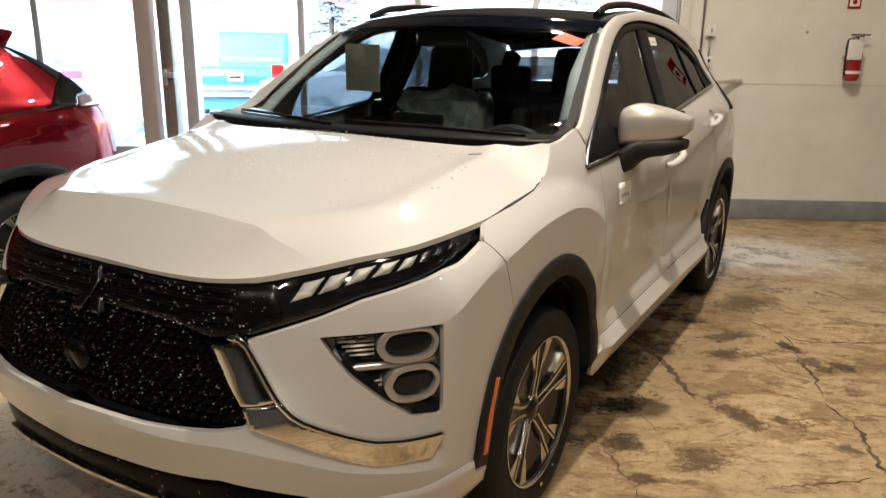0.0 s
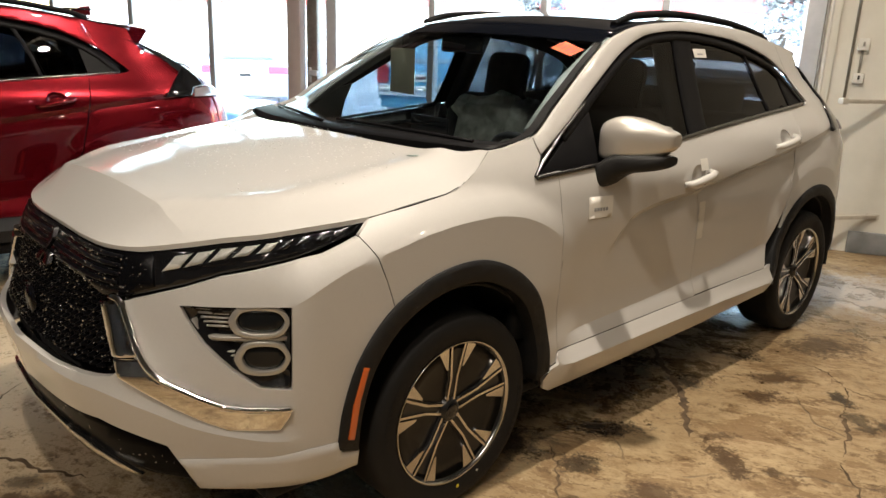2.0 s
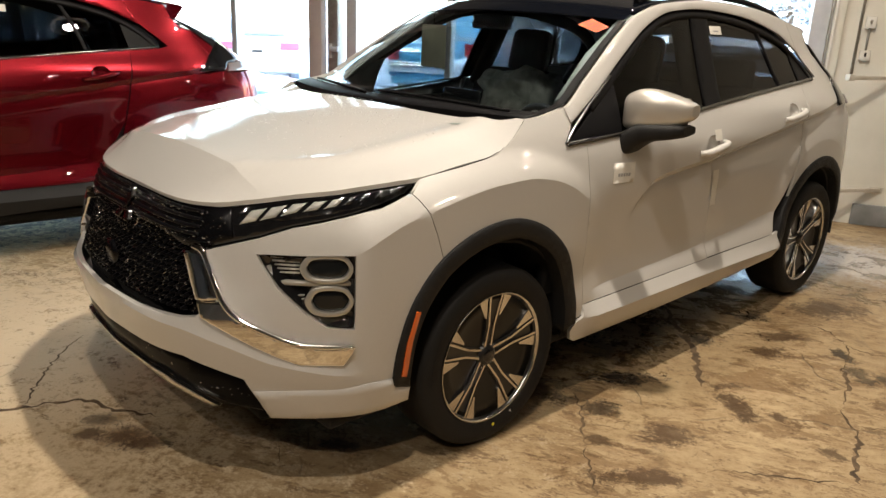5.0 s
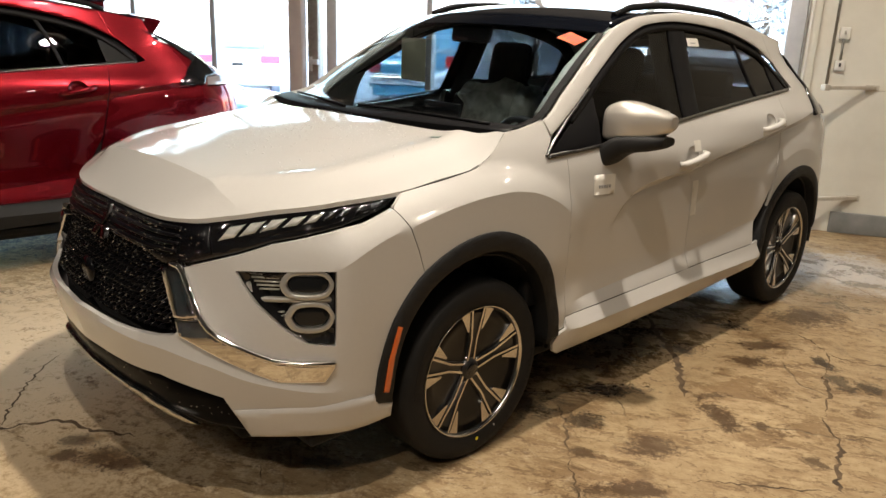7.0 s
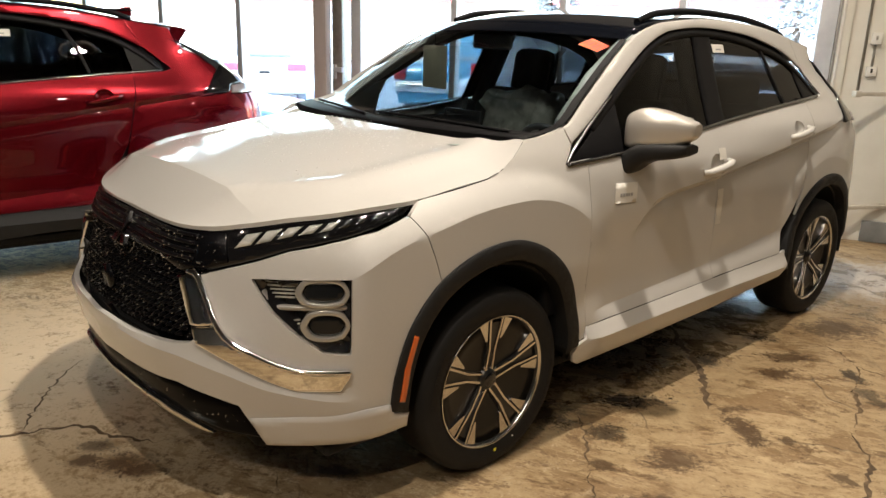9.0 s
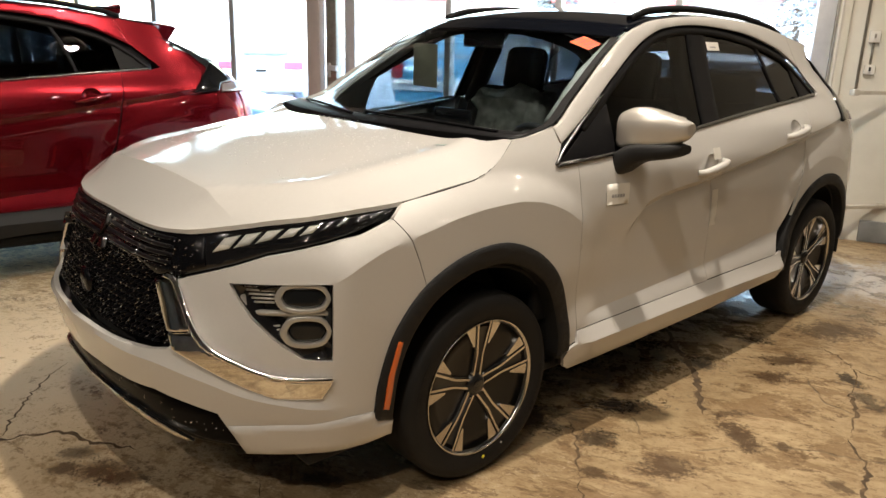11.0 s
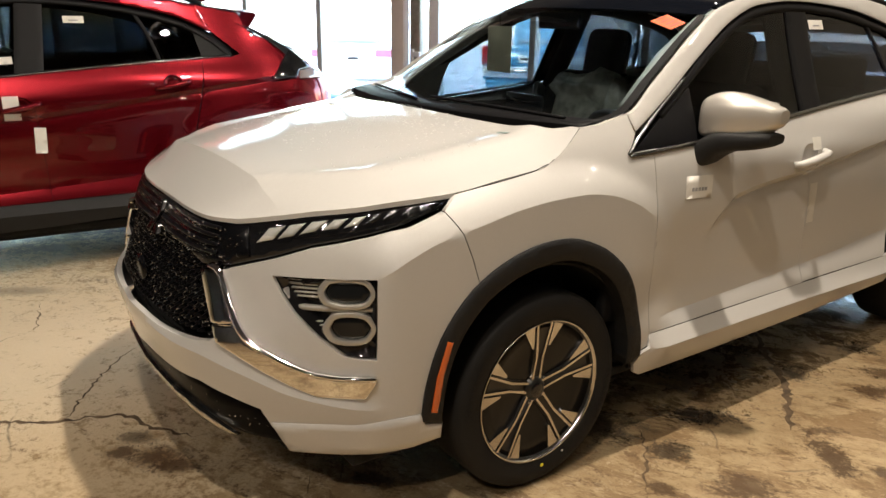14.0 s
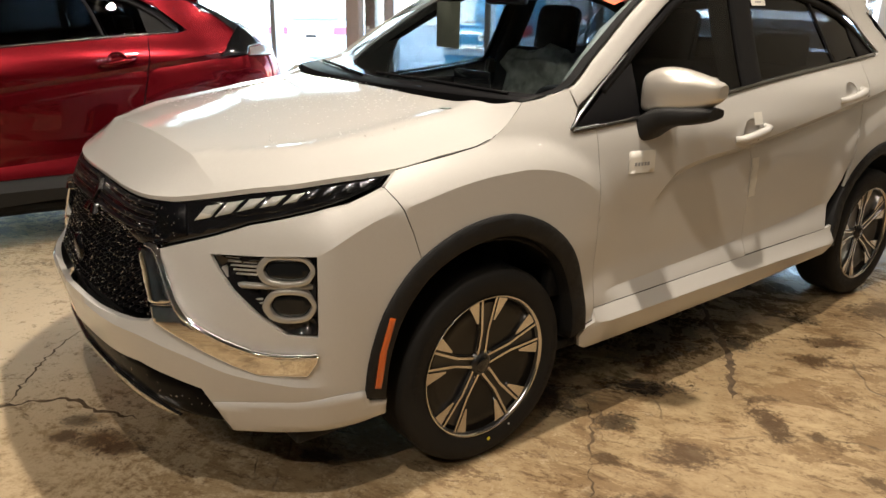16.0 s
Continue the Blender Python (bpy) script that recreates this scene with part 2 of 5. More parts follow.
            t = np.gradient(run, axis=0)
            t = np.stack([-t[:, 1], t[:, 0]], 1) / (np.linalg.norm(t, axis=1)[:, None] + 1e-9)
            grid = np.vstack([grid, run + t * step * .5, run - t * step * .5])
    pts, edges = [], []
    for l in loops:
        n0 = len(pts)
        pts += [tuple(p) for p in l]
        edges += [(n0 + i, n0 + (i + 1) % len(l)) for i in range(len(l))]
    nb = len(pts)
    folds = set()
    for run in runs:
        n0 = len(pts)
        pts += [tuple(p) for p in run]
        edges += [(n0 + i, n0 + i + 1) for i in range(len(run) - 1)]
        folds |= {(n0 + i, n0 + i + 1) for i in range(len(run) - 1)}
    pts += [tuple(p) for p in grid]
    vs, es, fs, ov, *_ = mathutils.geometry.delaunay_2d_cdt([Vector(p) for p in pts], edges, [], 0, 1e-7)
    v2 = np.array([tuple(v) for v in vs])
    border = np.array([any(o < nb for o in src) for src in ov])
    tri = np.array(fs)
    c = v2[tri].mean(1)
    ok = inside(c, loops[0])
    for h in loops[1:]:
        ok &= ~inside(c, h)
    tri = tri[ok]
    offs = np.where(border, off - roll, off)
    xyz = surf(v2[:, 0], v2[:, 1], offs)
    used = {}
    for t in tri:
        for a, b in ((t[0], t[1]), (t[1], t[2]), (t[2], t[0])):
            k = (min(a, b), max(a, b))
            used[k] = used.get(k, 0) + 1
    rim = [k for k, n in used.items() if n == 1]
    verts = [tuple(p) for p in xyz]
    back = surf(v2[:, 0], v2[:, 1], np.full(len(v2), off - roll - thick))
    idx = {}
    faces = [tuple(int(i) for i in t) for t in tri]
    for a, b in rim:
        for k in (a, b):
            if k not in idx:
                idx[k] = len(verts)
                verts.append(tuple(back[k]))
        faces.append((int(a), int(b), idx[b], idx[a]))
    sharp = {(int(p), int(q)) for p, q in rim}
    if folds:
        at = {o: i for i, src in enumerate(ov) for o in src}
        sharp |= {(at[p], at[q]) for p, q in folds if p in at and q in at}
    b = bmesh.new()
    bv = [b.verts.new((sign * x, y, z)) for x, y, z in verts]
    for f in faces:
        try:
            b.faces.new([bv[i] for i in f]).smooth = True
        except ValueError:
            pass
    for p, q in sharp:
        e = b.edges.get((bv[p], bv[q]))
        if e:
            e.smooth = False
    bmesh.ops.delete(b, geom=[v for v in b.verts if not v.link_faces], context="VERTS")
    bmesh.ops.recalc_face_normals(b, faces=b.faces)
    return part(name, b, mat, parent, label)


def strip(name, line, width, mat, surf, parent, label="", off=.004, thick=.006, sign=1, step=.02, round_off=1):
    """A raised band of a width along a line on a surface."""
    p = resample(line, step, False, round_off)
    t = np.gradient(p, axis=0)
    n = np.stack([-t[:, 1], t[:, 0]], 1) / (np.linalg.norm(t, axis=1)[:, None] + 1e-9)
    w = np.array(width if np.ndim(width) else [width] * 2, float)
    w = np.interp(np.linspace(0, 1, len(p)), np.linspace(0, 1, len(w)), w)[:, None]
    b = bmesh.new()
    rows = []
    for k, o in ((-.5, off - thick), (-.42, off), (0, off + thick * .15), (.42, off), (.5, off - thick)):
        q = p + n * w * k
        rows.append([b.verts.new((sign * x, y, z)) for x, y, z in surf(q[:, 0], q[:, 1], np.full(len(q), o))])
    for r, s in zip(rows, rows[1:]):
        for i in range(len(p) - 1):
            b.faces.new((r[i], r[i + 1], s[i + 1], s[i])).smooth = True
    for e in (0, -1):
        b.faces.new([r[e] for r in rows])
    bmesh.ops.recalc_face_normals(b, faces=b.faces)
    return part(name, b, mat, parent, label)


# ---- splines and the body side ----
def cubic(xs, ys):
    """Natural cubic spline through (xs, ys)."""
    xs, ys = np.array(xs, float), np.array(ys, float)
    n, h = len(xs), np.diff(xs)
    a, b = np.eye(n), np.zeros(n)
    for i in range(1, n - 1):
        a[i, i - 1:i + 2] = h[i - 1], 2 * (h[i - 1] + h[i]), h[i]
        b[i] = 3 * ((ys[i + 1] - ys[i]) / h[i] - (ys[i] - ys[i - 1]) / h[i - 1])
    c = np.linalg.solve(a, b)
    def f(x):
        x = np.asarray(x, float)
        i = np.clip(np.searchsorted(xs, x) - 1, 0, n - 2)
        t = x - xs[i]
        d = (c[i + 1] - c[i]) / (3 * h[i])
        g = (ys[i + 1] - ys[i]) / h[i] - h[i] * (2 * c[i] + c[i + 1]) / 3
        return ys[i] + t * (g + t * (c[i] + t * d))
    return f
def smooth(xs, ys):
    """Monotone cubic through (xs, ys), held flat past the ends. ys may have columns."""
    xs, ys = np.array(xs, float), np.array(ys, float)
    h = np.diff(xs)
    s = (np.diff(ys, axis=0).T / h).T
    m = np.zeros_like(ys)
    m[0], m[-1] = s[0], s[-1]
    p = s[:-1] * s[1:]
    m[1:-1] = np.where(p > 0, 2 * p / np.where(p > 0, s[:-1] + s[1:], 1), 0)
    def f(x):
        x = np.clip(np.asarray(x, float), xs[0], xs[-1])
        i = np.clip(np.searchsorted(xs, x) - 1, 0, len(xs) - 2)
        k = (x - xs[i]) / h[i]
        hh = h[i]
        if ys.ndim > 1:
            k, hh = k[..., None], hh[..., None]
        return ((1 + 2 * k) * (1 - k) ** 2) * ys[i] + k * (1 - k) ** 2 * hh * m[i] + k * k * (3 - 2 * k) * ys[i + 1] + k * k * (k - 1) * hh * m[i + 1]
    return f
# plan outline of the left half at bumper height: front centre, round the corner, along the side, to the rear centre
PLAN = [(0, -1.0), (.25, -.992), (.46, -.955), (.62, -.865), (.76, -.745), (.862, -.61), (.893, -.42), (.90, 0), (.90, .6), (.90, 1.4), (.90, 2.2), (.895, 2.75), (.872, 3.02), (.80, 3.24), (.64, 3.37), (.3, 3.45), (0, 3.47)]
_p = np.array(PLAN); _l = np.r_[0, np.cumsum(np.hypot(*np.diff(_p, axis=0).T))]
_l += 1.4 - _l[9]
plan_x, plan_y = cubic(_l, _p[:, 0]), cubic(_l, _p[:, 1])
U0, U1 = _l[0], _l[-1]
ZS = [.20, .32, .45, .60, .75, .90, 1.02, 1.12, 1.25, 1.40, 1.68]
INSET = smooth([U0, U0 + .5, _l[5], 0, .7, 1.5, 2.2, 2.67, 3.2, U1], [
    [.07, -.01, -.050, -.062, .00, .07, .14, .25, .40, .60, .9],
    [.07, .00, -.030, -.040, .004, .05, .12, .22, .35, .55, .9],
    [.07, .03, .005, .00, .005, .03, .09, .18, .30, .45, .8],
    [.04, .01, .00, .00, .00, .012, .045, .085, .165, .24, .33],
    [.06, .01, .005, .026, .024, .012, .020, .045, .10, .165, .275],
    [.06, .01, .01, .030, .030, .018, .012, .040, .10, .165, .275],
    [.06, .01, .00, .02, .02, .018, .012, .025, .10, .175, .285],
    [.06, .02, .00, .00, .00, .004, .012, .03, .11, .20, .32],
    [.10, .04, .00, .00, .00, .01, .02, .06, .16, .29, .45],
    [.12, .06, .00, .00, .03, .06, .10, .16, .27, .42, .6]])
def side(u, z, off=0.0):
    """A point of the left body side, off metres proud of it."""
    u, z = np.broadcast_arrays(np.asarray(u, float), np.asarray(z, float))
    mirrored = np.where(u < U0, -1.0, 1.0)      # past the nose's centre the right side follows
    u = U0 + np.abs(u - U0)
    rows = INSET(u)
    d = np.empty(u.shape)
    for i in np.ndindex(u.shape):
        d[i] = smooth(ZS, rows[i])(z[i])
    e = 1e-4
    u = np.maximum(u, U0 + e)
    tx, ty = plan_x(u + e) - plan_x(u - e), plan_y(u + e) - plan_y(u - e)
    l = np.hypot(tx, ty)
    nx, ny = ty / l, -tx / l
    return np.stack([mirrored * (plan_x(u) + nx * (off - d)), plan_y(u) + ny * (off - d), z], -1)


# ---- the car's surfaces: x to its left, y to its rear, front axle at y = 0 ----
_RAIL = np.array([(.20, 1.195), (.386, 1.225), (.547, 1.325), (.835, 1.499), (1.005, 1.581), (1.232, 1.632), (1.6, 1.655), (2.035, 1.640), (2.4, 1.592), (2.8, 1.535), (3.2, 1.47)])
rail_z = smooth(_RAIL[:, 0], _RAIL[:, 1])
_BOW = smooth([.2, .5, 1.0, 1.4, 2.4, 3.2], [.15, .17, .17, .09, .02, .0])
_CROWN = smooth([.2, .8, 1.2, 2.4, 3.2], [.0, .02, .035, .045, .03])
_rail_u = np.linspace(.2, 3.2, 160)
_rail_p = side(_rail_u, rail_z(_rail_u))


def top(u, q, off=0.0):
    """Windscreen, roof and rear screen: u along the roof rail, q across from -1 to 1."""
    x, y, z = (np.interp(u, _rail_u, _rail_p[:, i]) for i in range(3))
    k = 1 - np.asarray(q) ** 2
    return np.stack([x * q, y - _BOW(u) * k, z + _CROWN(u) * k + off], -1)


HATCH = [(2.80, 1.405), (3.04, 1.335), (3.20, 1.235)]


def hatch(k, q, off=0.0):
    """The rear screen: k down it from 0 to 1, q across."""
    p = side(np.interp(k, [0, .6, 1], [h[0] for h in HATCH]), np.interp(k, [0, .6, 1], [h[1] for h in HATCH]))
    b = 1 - np.asarray(q) ** 2
    return np.stack([p[..., 0] * q, p[..., 1] + .16 * b, p[..., 2] + .02 * b + off], -1)


# the bonnet's edge on the body side: along the nose, the lamp and the wing
_EDGE = [(U0, .944), (-1.3, .949), (-1.1, .960), (-.93, .984), (-.78, 1.008), (-.56, 1.030), (-.324, 1.041), (-.161, 1.064), (.006, 1.088), (.086, 1.126), (.181, 1.193)]
_edge_u = np.linspace(U0, .181, 90)
_edge_p = side(_edge_u, smooth([e[0] for e in _EDGE], [e[1] for e in _EDGE])(_edge_u))
_edge_p = _edge_p[np.r_[True, np.diff(_edge_p[:, 1]) > 1e-5]]
_edge_x, _edge_z = smooth(_edge_p[:, 1], _edge_p[:, 0]), smooth(_edge_p[:, 1], _edge_p[:, 2])
NOSE = -.76       # a fold across the bonnet
_BACK = smooth([NOSE, -.6, -.3, -.05, .2], [1.051, 1.086, 1.149, 1.183, 1.20])


def _CENTRE(y):
    return np.where(y < NOSE, np.interp(y, [_edge_p[0, 1], NOSE], [.944, 1.051]), _BACK(y))



def bonnet(x, y, off=0.0):
    x, y = np.asarray(x, float), np.asarray(y, float)
    r = np.clip(np.abs(x) / np.maximum(_edge_x(y), .02), 0, 1.02)
    crease = .60 + .18 * np.clip((y + .9) / .4, 0, 1)
    c = np.clip((r - crease) / (1 - crease), 0, 1)
    ridge = .012 * np.exp(-((r - crease) / .065) ** 2) * np.clip((y + .85) / .3, 0, 1)
    f = .66 * r ** 2 + .34 * c ** .9
    z = _CENTRE(y) * (1 - f) + _edge_z(y) * f + ridge * (1 - r ** 8)
    front = _edge_p[0, 1]
    fold = np.where(y < NOSE, np.clip((y - front) / (NOSE - front), 0, 1), np.cos(np.clip((y - NOSE) / .35, 0, 1) * math.pi) / 2 + .5)
    z = z + .018 * fold * (1 - r ** 6)
    facet = np.where(y < NOSE, fold, np.clip(1 - (y - NOSE) / .10, 0, 1))
    z = z + .008 * facet * np.clip((.47 - np.abs(x)) / .035, 0, 1) * (1 - r ** 6)
    return np.stack([x, y, z + off], -1)


def arch(cy, r, a0, a1, n=22, flat=1.0):
    """Points of a wheel arch, angles in degrees from the front, over the top."""
    return [(cy - r * math.cos(radians(a)), .345 + flat * r * math.sin(radians(a))) for a in np.linspace(a0, a1, n)]


ARCH_FRONT = ([0, 9, 24, 37, 45, 55, 98, 115, 130, 146, 159, 167, 180], [.475, .481, .499, .519, .527, .535, .533, .520, .505, .481, .463, .455, .445])
ARCH_REAR = ([0, 10, 30, 50, 130, 150, 180], [.455, .466, .474, .506, .506, .50, .49])


def arch_edge(cy, table, less, a0, a1, n=22):
    """Points of the wheel-arch trim's uneven outer edge, less metres further in."""
    return [(cy - (np.interp(a, *table) - less) * math.cos(radians(a)), .345 + (np.interp(a, *table) - less) * math.sin(radians(a))) for a in np.linspace(a0, a1, n)]


def whole(half):
    """The outline of a part that runs across the nose, from its left half, which starts and ends at the centre."""
    return half + [(2 * U0 - u, z) for u, z in reversed(half) if abs(u - U0) > 1e-6]


FA, RA = 0.0, 2.67      # axles
SHOULDER = smooth([.78, .86, .93, 1.13, 1.35, 1.58, 2.05, 2.9, 3.0], [.78, .857, .908, .938, .953, .980, 1.042, 1.152, 1.165])
SHOULDER_DEPTH = smooth([.78, .95, 1.3, 2.4, 3.0], [.0, .024, .036, .032, .010])
ROCKER = smooth([.4, .75, 1.2, 1.7, 2.3], [.49, .50, .515, .54, .60])


WING_LINE = [(-.62, .83), (-.6, .847), (-.43, .93), (-.281, .962), (-.139, .990), (0, 1.003), (.106, 1.005), (.22, .991), (.34, .953), (.454, .89), (.54, .82)]
WING = smooth([p[0] for p in WING_LINE], [p[1] for p in WING_LINE])
CHIN = smooth([-1.45, -1.15, -1.0, -.85, -.70, -.60], [.597, .592, .555, .500, .470, .455])
CHIN_FOLD = [(u, float(CHIN(u))) for u in np.arange(-1.43, -.60, .02)]
WING_FOLD = [(u, float(WING(u))) for u in np.arange(-.60, .53, .02)]


def body(u, z, off=0.0):
    """The body side with its pressed-in lines."""
    u, z = np.asarray(u, float), np.asarray(z, float)
    below = SHOULDER(u) - z
    press = SHOULDER_DEPTH(u) * np.where(below < .034, np.clip(below / .034, 0, 1), np.exp(-np.clip(below - .034, 0, 9) / .11))
    press = press * (u > .78) * (u < 3.0)
    # the doors kick out again below a fold near the sill
    foot = np.where(z < ROCKER(u), np.clip((z - .447) / (ROCKER(u) - .447), 0, 1), np.exp(-np.clip(z - ROCKER(u), 0, 9) / .12))
    press = press + .017 * foot * np.clip((u - .52) / .12, 0, 1) * np.clip((2.24 - u) / .10, 0, 1)
    # flat flares round the wheels, with a crisp break above
    rows = INSET(u)
    d = np.array([float(smooth(ZS, r)(k)) for r, k in zip(rows.reshape(-1, len(ZS)), z.ravel())]).reshape(z.shape)
    e = np.hypot(u - RA, z - .345) - .60
    press = press - np.exp(-((u - RA) / .42) ** 6) * d * np.clip((z - .5) / .2, 0, 1) * (1 - np.clip(e / .075, 0, 1))
    e = z - WING(u)
    press = press - np.clip((u + .66) / .10, 0, 1) * np.clip((.60 - u) / .22, 0, 1) * (d + .004) * np.clip((z - .5) / .2, 0, 1) * (1 - np.clip(e / .085, 0, 1))
    # a ridge along the chin of the bumper
    um = U0 + np.abs(u - U0)
    e = z - CHIN(um)
    press = press - .014 * np.clip((-.56 - um) / .12, 0, 1) * np.where(e > 0, np.clip(1 - e / .030, 0, 1), np.clip(1 + e / .10, 0, 1))
    return side(u, z, np.asarray(off) - press)


_su = np.arange(.80, 2.98, .02)
SIDE_FOLDS = [[(u, float(ROCKER(u))) for u in np.arange(.56, 2.22, .02)], [(u, float(SHOULDER(u))) for u in _su], [(u, float(SHOULDER(u)) - .034) for u in _su], [(RA - .60 * math.cos(a), .345 + .60 * math.sin(a)) for a in np.arange(.6, 2.6, .035)]]

GLASS_LOW = [(.355, 1.100), (.69, 1.112), (1.02, 1.140), (1.36, 1.178), (2.0, 1.232), (2.615, 1.275)]
GLASS_TOP = [(2.615, 1.275), (2.487, 1.39), (2.289, 1.487), (1.88, 1.568), (1.504, 1.592), (1.246, 1.573), (1.079, 1.522), (.786, 1.362), (.537, 1.215)]
DOOR_FRONT = [(.469, 1.112), (.474, .824), (.478, .62), (.49, .447)]
DOOR_MID = [(1.43, 1.190), (1.455, 1.0), (1.468, .80), (1.476, .62), (1.48, .452)]
DOOR_REAR = [(2.43, 1.264), (2.405, 1.12), (2.385, 1.0), (2.335, .82), (2.265, .70), (2.19, .58), (2.16, .465)]
HANDLES = [(1.385, 1.008), (2.225, 1.112)]


def handle_hole(hu, hz, k=1.0):
    return [(hu + .055 * k * math.cos(a), hz + .012 + .042 * k * math.sin(a)) for a in np.linspace(0, 2 * math.pi, 24, endpoint=False)]


SILL = [(.49, .447), (.9, .447), (1.48, .452), (2.16, .465)]


def wheel(parent, cx, cy, sign, turn=0.0):
    w = new("wheel")
    w.parent = parent
    w.matrix_local = pose(cx * sign, cy, .345, 0, 0, 0 if sign > 0 else 180) @ pose(0, 0, 0, turn)
    tagged(w, "dark two-tone alloy wheel with five twin spokes")
    prof = [(.235, -.10), (.262, -.108), (.30, -.112), (.325, -.108), (.338, -.095), (.345, -.075), (.3455, -.03), (.3455, .03), (.345, .075), (.338, .095), (.325, .108), (.30, .112), (.268, .108), (.252, .100), (.242, .09), (.228, 0), (.235, -.10)]
    bm = lathe(prof, 72)
    ty = part("tyre", bm, TYRE, w, "black rubber tyre")
    for a0, r in ((60, .300), (240, .300)):      # raised writing that cannot be read
        b = bmesh.new()
        for k in range(9):
            a = radians(a0 + 4.2 * k)
            box(.0015, .012, .014, bm=b, turn=Matrix.Rotation(a, 4, "X") @ Matrix.Translation((.1125, 0, r)))
        part("raised_mark", b, TYRE, ty)
    if cy < 1:
        for a0, r, w2, m2, nm, lab in ((185, .275, .007, YELLOW, "paint_dot", "yellow paint dot"), (205, .270, .004, PAPER, "chalk_mark", "pale chalk mark")):
            a = radians(a0)
            part(nm, lathe([(0, .1125), (w2 * .8, .1122), (w2, .1105)], 14, at=(0, r * math.sin(a) * -1, r * math.cos(a))), m2, ty, lab)
    part("barrel", lathe([(.246, .098), (.238, .09), (.215, .03), (.21, -.09), (.07, -.085)], 56), RIM_BLACK, w)
    part("rim_lip", lathe([(.245, .094), (.249, .101), (.2525, .1035), (.250, .1055), (.246, .103), (.243, .097)], 72), RIM_CUT, w, "bright machined rim edge")
    part("brake_disc", lathe([(.05, -.03), (.155, -.03), (.158, -.035), (.155, -.055), (.05, -.055)], 40), SATIN, w, "grey steel brake disc")
    part("wheel_insert", lathe([(.05, .062), (.12, .066), (.19, .076), (.241, .090), (.241, .06)], 56), RIM_DARK, w, "dark wheel insert")
    hub = part("hub", lathe([(.0, .082), (.03, .082), (.034, .079), (.042, .070), (.046, .055), (.062, .045), (.07, -.02)], 40), RIM_BLACK, w)
    part("centre_cap", lathe([(0, .086), (.022, .086), (.027, .083), (.028, .078)], 24), BLACK_GLOSS, hub)
    for k in range(5):
        a = 2 * math.pi * (k + .5) / 5
        part("wheel_nut", lathe([(0, .072), (.006, .072), (.0085, .068), (.0085, .045)], 6, at=(0, .050 * math.cos(a), .050 * math.sin(a))), SATIN, hub)
    for k in range(5):
        rot = Matrix.Rotation(2 * math.pi * k / 5, 4, "X")
        # one arm: dark web, two machined ribs and two machined wedges at the rim
        def plate(outline, x0, x1, dish, mat, nm, lab=""):
            b = bmesh.new()
            front = [b.verts.new((x1 - dish * max(0, (.16 - r)) ** 1 + (.0 if r < .16 else .10 * (r - .16)), t * 1.04, r * 1.04)) for t, r in outline]
            rear = [b.verts.new((x0, t * 1.04, r * 1.04)) for t, r in outline]
            b.faces.new(front)
            n = len(outline)
            for i in range(n):
                b.faces.new((front[i], front[(i + 1) % n], rear[(i + 1) % n], rear[i]))
            bmesh.ops.recalc_face_normals(b, faces=b.faces)
            bmesh.ops.transform(b, matrix=rot, verts=b.verts)
            return part(nm, b, mat, w, lab)
        plate([(-.022, .03), (.022, .03), (.020, .12), (.050, .235), (-.050, .235), (-.020, .12)], .03, .080, .12, RIM_BLACK, "spoke")
        for s in (-1, 1):
            plate([(s * .011, .03), (s * .019, .03), (s * .017, .115), (s * .034, .236), (s * .026, .236), (s * .009, .12)], .05, .088, .12, RIM_CUT, "spoke_rib", "bright machined rib")
            plate([(s * .041, .236), (s * .084, .222), (s * .080, .218), (s * .037, .150), (s * .030, .150)], .05, .086, .12, RIM_CUT, "spoke_wedge", "bright machined wedge")
    return w


def seat(parent, x, y, wrapped):
    s = new("front_seat")
    s.parent = parent
    s.matrix_local = pose(x, y, .54)
    tagged(s, "dark grey fabric car seat with a loose plastic wrap" if wrapped else "dark grey fabric car seat")
    def pad(sx, sy, sz, at, tilt, bev, nm, mat=CLOTH, lab=""):
        b = box(sx, sy, sz, bevel=bev, seg=4)
        bmesh.ops.transform(b, matrix=Matrix.Translation(at) @ Matrix.Rotation(radians(tilt), 4, "X"), verts=b.verts)
        return part(nm, b, mat, s, lab)
    pad(.50, .52, .17, (0, 0, .10), 6, .06, "cushion")
    pad(.50, .16, .62, (0, .33, .42), -14, .065, "backrest")
    for k in (-1, 1):
        pad(.10, .20, .50, (k * .21, .28, .40), -14, .045, "bolster")
        part("headrest_post", tube([(k * .05, .41, .70), (k * .05, .44, .80)], .007), CHROME, s)
    pad(.25, .12, .27, (.01, .43, .810), -10, .062, "headrest")
    if wrapped:
        b = box(.48, .27, .44, bevel=.09, seg=6)
        bmesh.ops.subdivide_edges(b, edges=b.edges[:], cuts=2, use_grid_fill=True)
        for v in b.verts:
            v.co += Vector(noise.noise_vector(v.co * 8)) * .05 + Vector(noise.noise_vector(v.co * 26)) * .018
        for f in b.faces:
            f.smooth = True
        bmesh.ops.transform(b, matrix=Matrix.Translation((.05, .32, .50)) @ Matrix.Rotation(radians(-14), 4, "X"), verts=b.verts)
        part("plastic_wrap", b, FILM, s, "crumpled clear plastic wrap")


def car(name, label, coat, at, stickers, sill_coat=None, wet=False):
    c = thing(name, label, "car", at, "parked cars")
    both = (1, -1)
    # --- bonnet and roof ---
    left = [(float(p[0]), float(p[1])) for p in _edge_p]
    rear = [(.755, .178), (.70, .150), (.60, .105), (.465, .075), (.344, .052), (.19, .034), (0, .022)]
